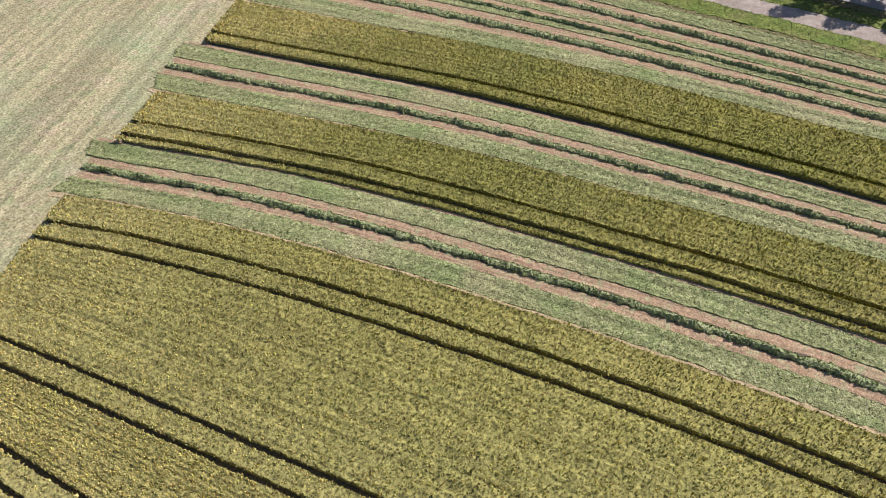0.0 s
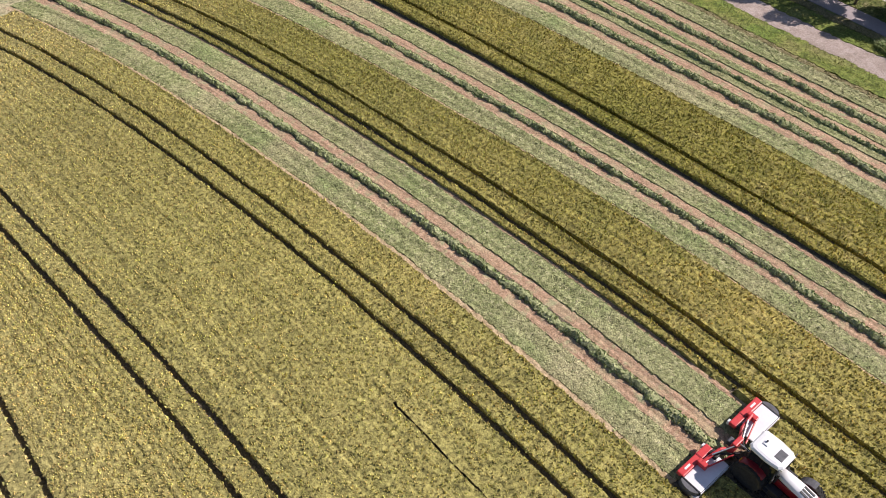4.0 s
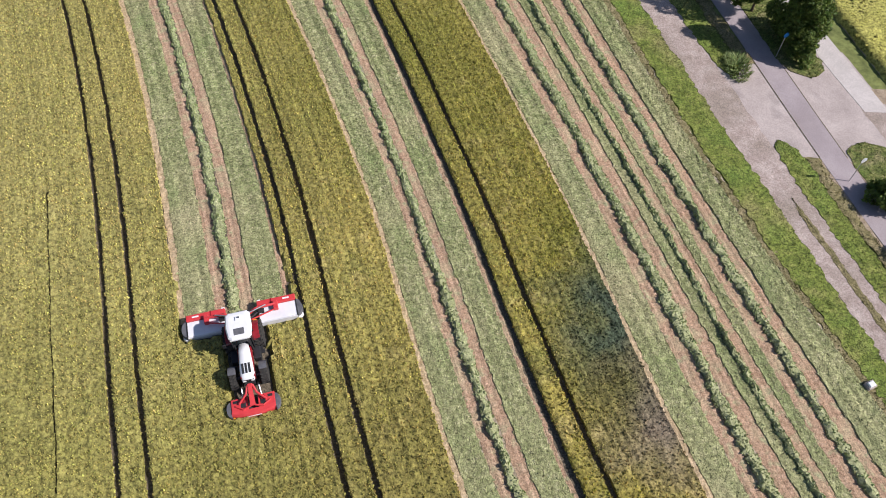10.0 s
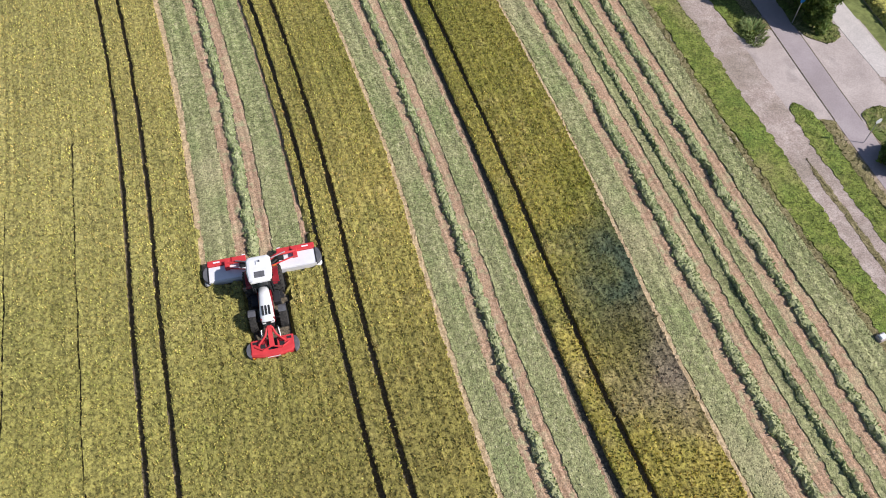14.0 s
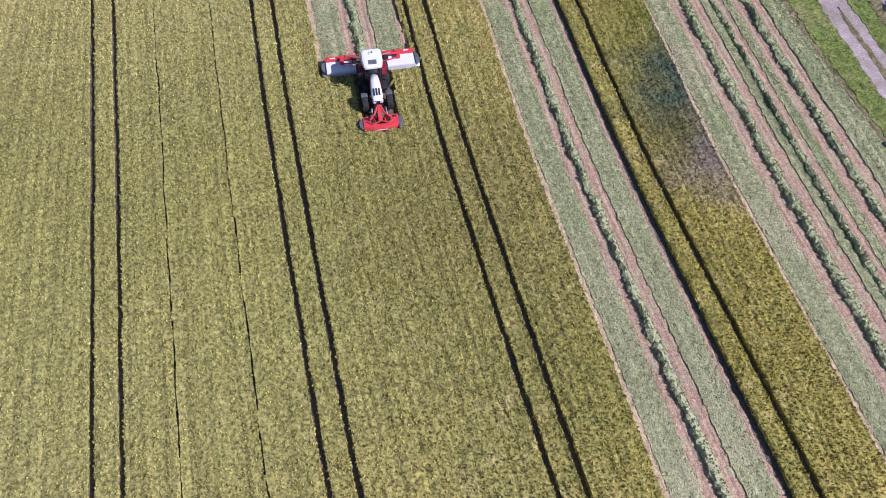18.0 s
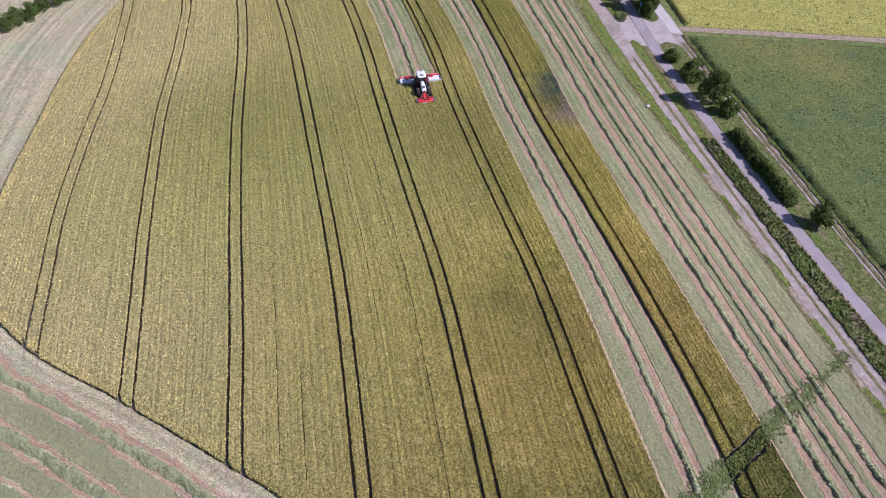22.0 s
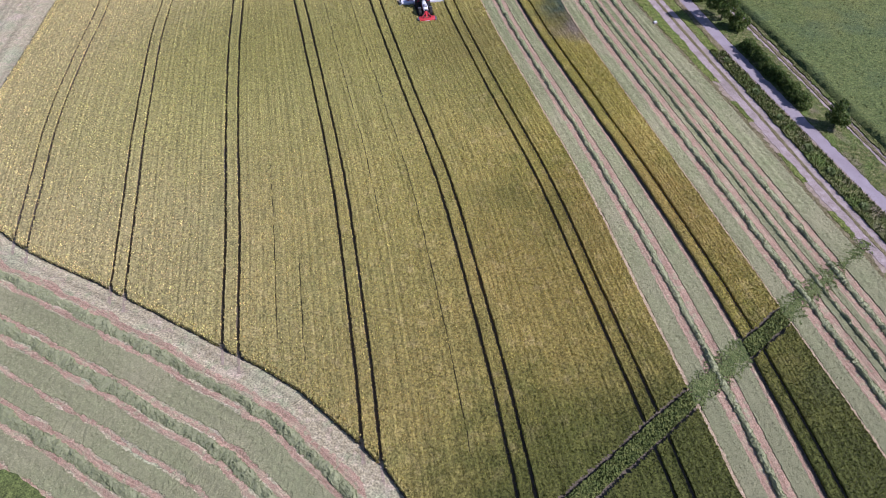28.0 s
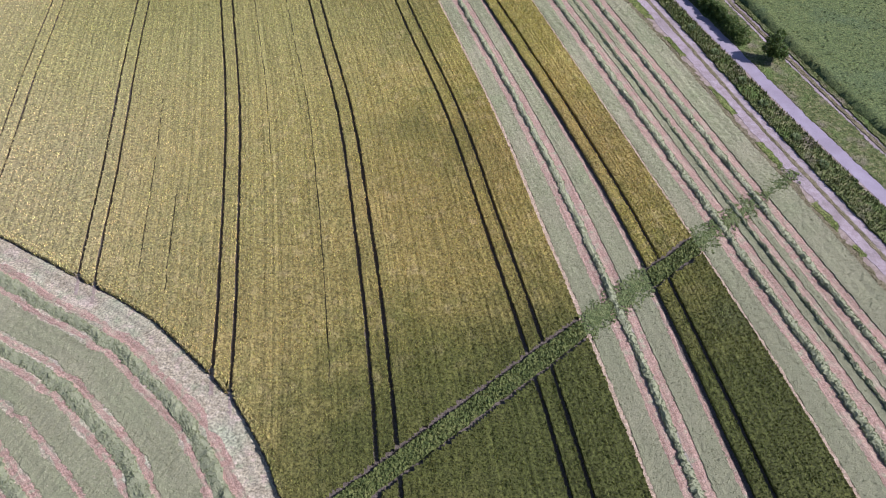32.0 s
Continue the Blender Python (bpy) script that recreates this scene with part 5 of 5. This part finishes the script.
        block("fuel_tank", BLACK, t, (s * 0.72 - 0.24, s * 0.72 + 0.24, 0.95, 1.85, 0.60, 1.15), 0.07)
        bar("mirror_arm", BLACK, t, [(s * 0.72, 1.02, 2.35), (s * 1.12, 1.12, 2.30)], 0.02, seg=6)
        block("mirror", BLACK, t, (s * 1.14 - 0.10, s * 1.14 + 0.10, 1.09, 1.15, 2.02, 2.40), 0.02)
        # front fenders
        bm = bmesh.new()
        prev = None
        for k in range(7):
            a = math.radians(84 + 84 * k / 6)
            y, z = 2.78 + 0.80 * math.cos(a), 0.72 + 0.80 * math.sin(a)
            ring = [bm.verts.new((s * 0.74, y, z)), bm.verts.new((s * 1.24, y, z)), bm.verts.new((s * 1.24, y, z - 0.05)), bm.verts.new((s * 0.74, y, z - 0.05))]
            if prev:
                for i in range(4):
                    bm.faces.new((prev[i], prev[(i + 1) % 4], ring[(i + 1) % 4], ring[i]))
            else:
                bm.faces.new(ring)
            prev = ring
        bm.faces.new(prev[::-1])
        bmesh.ops.recalc_face_normals(bm, faces=bm.faces[:])
        part("front_fender", bm, SKIRT, t, "dark grey front fender")
        wheel(t, s * 0.98, 0.0, 0.95, 0.60, s)
        wheel(t, s * 0.98, 2.78, 0.72, 0.48, s)
    bar("front_axle", GREY, t, [(-0.8, 2.78, 0.72), (0.8, 2.78, 0.72)], 0.11)
    bar("rear_axle", GREY, t, [(-0.8, 0.0, 0.95), (0.8, 0.0, 0.95)], 0.15)
    return tagged(t, "white and dark red tractor working in the barley, carrying mowers", "tractor")


def build_front_mower():
    m = empty("front_mower", pose(TRACTOR[0], TRACTOR[1], 0.03, 0, 0, TRACTOR[2]))
    block("cutter_bar", GREY, m, (-1.40, 1.40, 4.45, 4.95, 0.10, 0.26), 0.04)
    # hood of the mower: a front apron and two sloping top plates with dark openings
    bm = bmesh.new()
    low, high = [], []
    for k in range(13):
        u = k / 12 * 2 - 1
        y = 5.44 - 0.20 * abs(u) ** 2.5
        low.append([bm.verts.new((1.42 * u, y, 0.26)), bm.verts.new((1.42 * u, y - 0.02, 0.50))])
        high.append([bm.verts.new((1.40 * u, y - 0.12, 0.64)), bm.verts.new((1.38 * u, 5.04, 0.67)), bm.verts.new((1.38 * u, 5.06, 0.26))])
    for k in range(12):
        p, q = low[k] + high[k], low[k + 1] + high[k + 1]
        for i in range(5):
            bm.faces.new((p[i], p[(i + 1) % 5], q[(i + 1) % 5], q[i]))
    bm.faces.new(low[0] + high[0])
    bm.faces.new((low[-1] + high[-1])[::-1])
    bmesh.ops.recalc_face_normals(bm, faces=bm.faces[:])
    part("apron", bm, RED, m, "curved red front apron")
    writing_bar(m, (-0.42, 0.42, 5.425, 5.445, 0.36, 0.44))
    for s in (-1, 1):
        bm = bmesh.new()
        box(bm, min(s * 0.30, s * 1.40), max(s * 0.30, s * 1.40), 4.15, 5.10, 0.50, 0.66, (0.96, 0.94))
        soften(bm, 0.04)
        plate = part("top_plate", bm, RED, m, "red mower top plate")
        block("opening", BLACK, plate, (min(s * 0.44, s * 0.80), max(s * 0.44, s * 0.80), 4.48, 4.86, 0.655, 0.672), 0.01, label="dark opening in the plate", taper=(0.8, 1))
        block("opening", BLACK, plate, (min(s * 0.95, s * 1.26), max(s * 0.95, s * 1.26), 4.30, 4.48, 0.655, 0.672), 0.01)
        bm = bmesh.new()
        skirt_end(bm, s * 1.40, 4.80, 0.14, 0.60, 0.58, s, 0.62)
        part("side_skirt", bm, SKIRT, m, "rounded dark grey side skirt")
        bm = bmesh.new()
        skirt_end(bm, s * 1.42, 5.12, 0.12, 0.22, 0.32, s, 1.0)
        part("skirt_rim", bm, WHITE, m, "white skirt edge")
        bar("headstock_arm", RED, m, [(s * 0.16, 3.66, 1.18), (s * 0.34, 4.15, 0.98), (s * 0.86, 4.62, 0.74)], 0.075)
        bar("frame_brace", RED, m, [(s * 0.12, 4.90, 0.80), (s * 0.62, 5.02, 0.72), (s * 1.10, 4.70, 0.70)], 0.055)
        bm = bmesh.new()
        lathe(bm, [(0.66, 0.17), (0.74, 0.16), (0.76, 0.10)], 14, "Z", (s * 0.62, 4.42, 0))
        part("drum_cap", bm, DARK_RED, m, "round dark red gear cap")
        bar("lift_link", BLACK, m, [(s * 0.45, 3.35, 0.62), (s * 0.48, 4.20, 0.55)], 0.05)
        bar("spring", STEEL, m, [(s * 0.55, 3.70, 1.0), (s * 0.62, 4.42, 0.70)], 0.035)
    block("headstock", RED, m, (-0.26, 0.26, 3.58, 3.78, 0.62, 1.28), 0.05, taper=(0.6, 1.0), label="red mounting frame")
    bm = bmesh.new()
    v = [bm.verts.new(p) for p in ((-0.13, 3.75, 1.20), (0.13, 3.75, 1.20), (0.17, 4.92, 0.78), (-0.17, 4.92, 0.78))]
    w = [bm.verts.new(p.co + Vector((0, 0, 0.05))) for p in v]
    bm.faces.new(w)
    bm.faces.new(v[::-1])
    for k in range(4):
        bm.faces.new((v[k], v[(k + 1) % 4], w[(k + 1) % 4], w[k]))
    bmesh.ops.recalc_face_normals(bm, faces=bm.faces[:])
    part("centre_plate", bm, RED, m)
    bar("hydraulic_hose", BLACK, m, [(0.1, 3.45, 1.25), (0.35, 3.8, 1.38), (0.5, 4.3, 0.8)], 0.022, seg=6)
    block("marker_lamp", AMBER, m, (1.22, 1.34, 5.33, 5.42, 0.44, 0.54), 0.02)
    return tagged(m, "red front mower with grey skirts on the tractor's nose", "mower", "mowers on the tractor")


def build_rear_mower(s):
    """One of the two mowers that reach out sideways behind the rear wheels."""
    m = empty("rear_mower", pose(TRACTOR[0], TRACTOR[1], 0.03, 0, 0, TRACTOR[2]))
    x0, x1 = 1.12, 3.72

    def sx(a, b):
        return (min(s * a, s * b), max(s * a, s * b))
    block("cutter_bar", GREY, m, (*sx(x0, x1), -1.75, -1.35, 0.08, 0.24), 0.04)
    block("canvas_cover", CANVAS, m, (*sx(x0, x1), -2.26, -1.06, 0.50, 0.60), 0.05, taper=(0.99, 0.97), label="pale grey protective cover sheet")
    block("front_flap", CANVAS, m, (*sx(x0 + 0.02, x1 - 0.02), -1.05, -1.01, 0.10, 0.56), 0.012)
    block("rear_beam", RED, m, (*sx(x0 - 0.05, x1), -2.72, -2.26, 0.44, 0.72), 0.06, label="red rear beam")
    block("beam_cap", DARK_RED, m, (*sx(2.0, 2.1), -2.74, -2.24, 0.43, 0.735), 0.01)
    writing_bar(m, (*sx(2.85, 3.30), -2.56, -2.44, 0.722, 0.728))
    bm = bmesh.new()
    skirt_end(bm, s * x1, -1.72, 0.14, 0.60, 0.66, s, 0.62)
    part("end_skirt", bm, SKIRT, m, "rounded dark grey end skirt")
    bm = bmesh.new()
    skirt_end(bm, s * x1, -1.30, 0.12, 0.30, 0.34, s, 1.1)
    part("skirt_rim", bm, WHITE, m, "white skirt edge")
    block("end_strip", BLACK, m, (*sx(x1 - 0.06, x1 + 0.03), -2.4, -1.04, 0.30, 0.63), 0.02)
    bar("boom", RED, m, [(s * 0.25, -1.55, 0.95), (s * 1.05, -1.95, 1.10), (s * 2.35, -2.12, 0.88)], 0.095, "red carrying boom")
    bar("boom_brace", RED, m, [(s * 0.55, -1.25, 0.85), (s * 2.25, -1.75, 0.80)], 0.05)
    bar("lift_cylinder", STEEL, m, [(s * 0.40, -1.50, 1.32), (s * 1.70, -2.02, 1.16)], 0.045, "bright hydraulic cylinder")
    block("pivot_bracket", RED, m, (*sx(2.18, 2.50), -2.35, -1.72, 0.60, 0.96), 0.05)
    block("drive_box", BLACK, m, (*sx(x0 - 0.02, x0 + 0.40), -2.25, -1.75, 0.52, 0.86), 0.06, label="black drive gearbox")
    bar("drive_shaft", BLACK, m, [(s * 0.20, -1.10, 0.80), (s * 1.2, -1.95, 0.70)], 0.07)
    block("support_shoe", WHITE, m, (*sx(x0 - 0.02, x0 + 0.22), -2.86, -2.70, 0.30, 0.62), 0.03)
    return tagged(m, "red and pale grey rear mower unit stretched out beside the tractor", "mower", "mowers on the tractor")


def build_hitch():
    h = empty("mower_hitch", pose(TRACTOR[0], TRACTOR[1], 0.03, 0, 0, TRACTOR[2]))
    block("hitch_frame", RED, h, (-0.55, 0.55, -1.72, -1.38, 0.62, 1.42), 0.06, taper=(0.7, 0.9), label="red hitch frame")
    for s in (-1, 1):
        bar("lower_link", BLACK, h, [(s * 0.42, -0.5, 0.72), (s * 0.45, -1.45, 0.68)], 0.05)
        bar("hose", BLACK, h, [(s * 0.18, -0.62, 1.5), (s * 0.30, -1.1, 1.75), (s * 0.5, -1.5, 1.3)], 0.025, seg=6)
    bar("top_link", STEEL, h, [(0, -0.55, 1.25), (0, -1.45, 1.30)], 0.04)
    block("gear_case", GREY, h, (-0.22, 0.22, -2.05, -1.70, 0.62, 1.02), 0.06)
    return tagged(h, "red hitch frame that carries both rear mowers", "hitch")


build_tractor()
build_front_mower()
build_hitch()
for side in (-1, 1):
    build_rear_mower(side)


# ---- signs and small things along the road ----
def road_sign(x, y, height, label, face=None):
    m = empty("road_sign", pose(x, y, 0.0, 0, 0, 20))
    bar("post", STEEL, m, [(0, 0, -0.1), (0, 0, height)], 0.035)
    bm = bmesh.new()
    lathe(bm, [(-0.012, 0.26), (0.012, 0.26)], 20, "Z")
    for v in bm.verts:
        v.co = Vector((v.co.x, v.co.z - 0.05, v.co.y + height - 0.12))
    plate = part("sign_face", bm, face or SIGN_BLUE, m, "round sign plate")
    block("bracket", GREY, m, (-0.06, 0.06, -0.05, 0.02, height - 0.32, height - 0.24), 0.01)
    return tagged(m, label, "sign")


road_sign(31.9, 55.7, 2.7, "round blue road sign on a steel post under the tree")
road_sign(34.6, 41.6, 2.7, "slim steel post with a small pale sign beside the path", WHITE)


def white_box(x, y):
    m = empty("marker_stone", pose(x, y, 0.0, 0, 0, 25))
    block("base", CONCRETE, m, (-0.32, 0.32, -0.26, 0.26, -0.05, 0.34), 0.05, label="pale concrete base")
    block("cap", WHITE, m, (-0.26, 0.26, -0.20, 0.20, 0.34, 0.46), 0.04, taper=(0.8, 0.8), label="white cap")
    return tagged(m, "small white marker block standing in the grass verge", "marker")


white_box(31.2, 24.1)
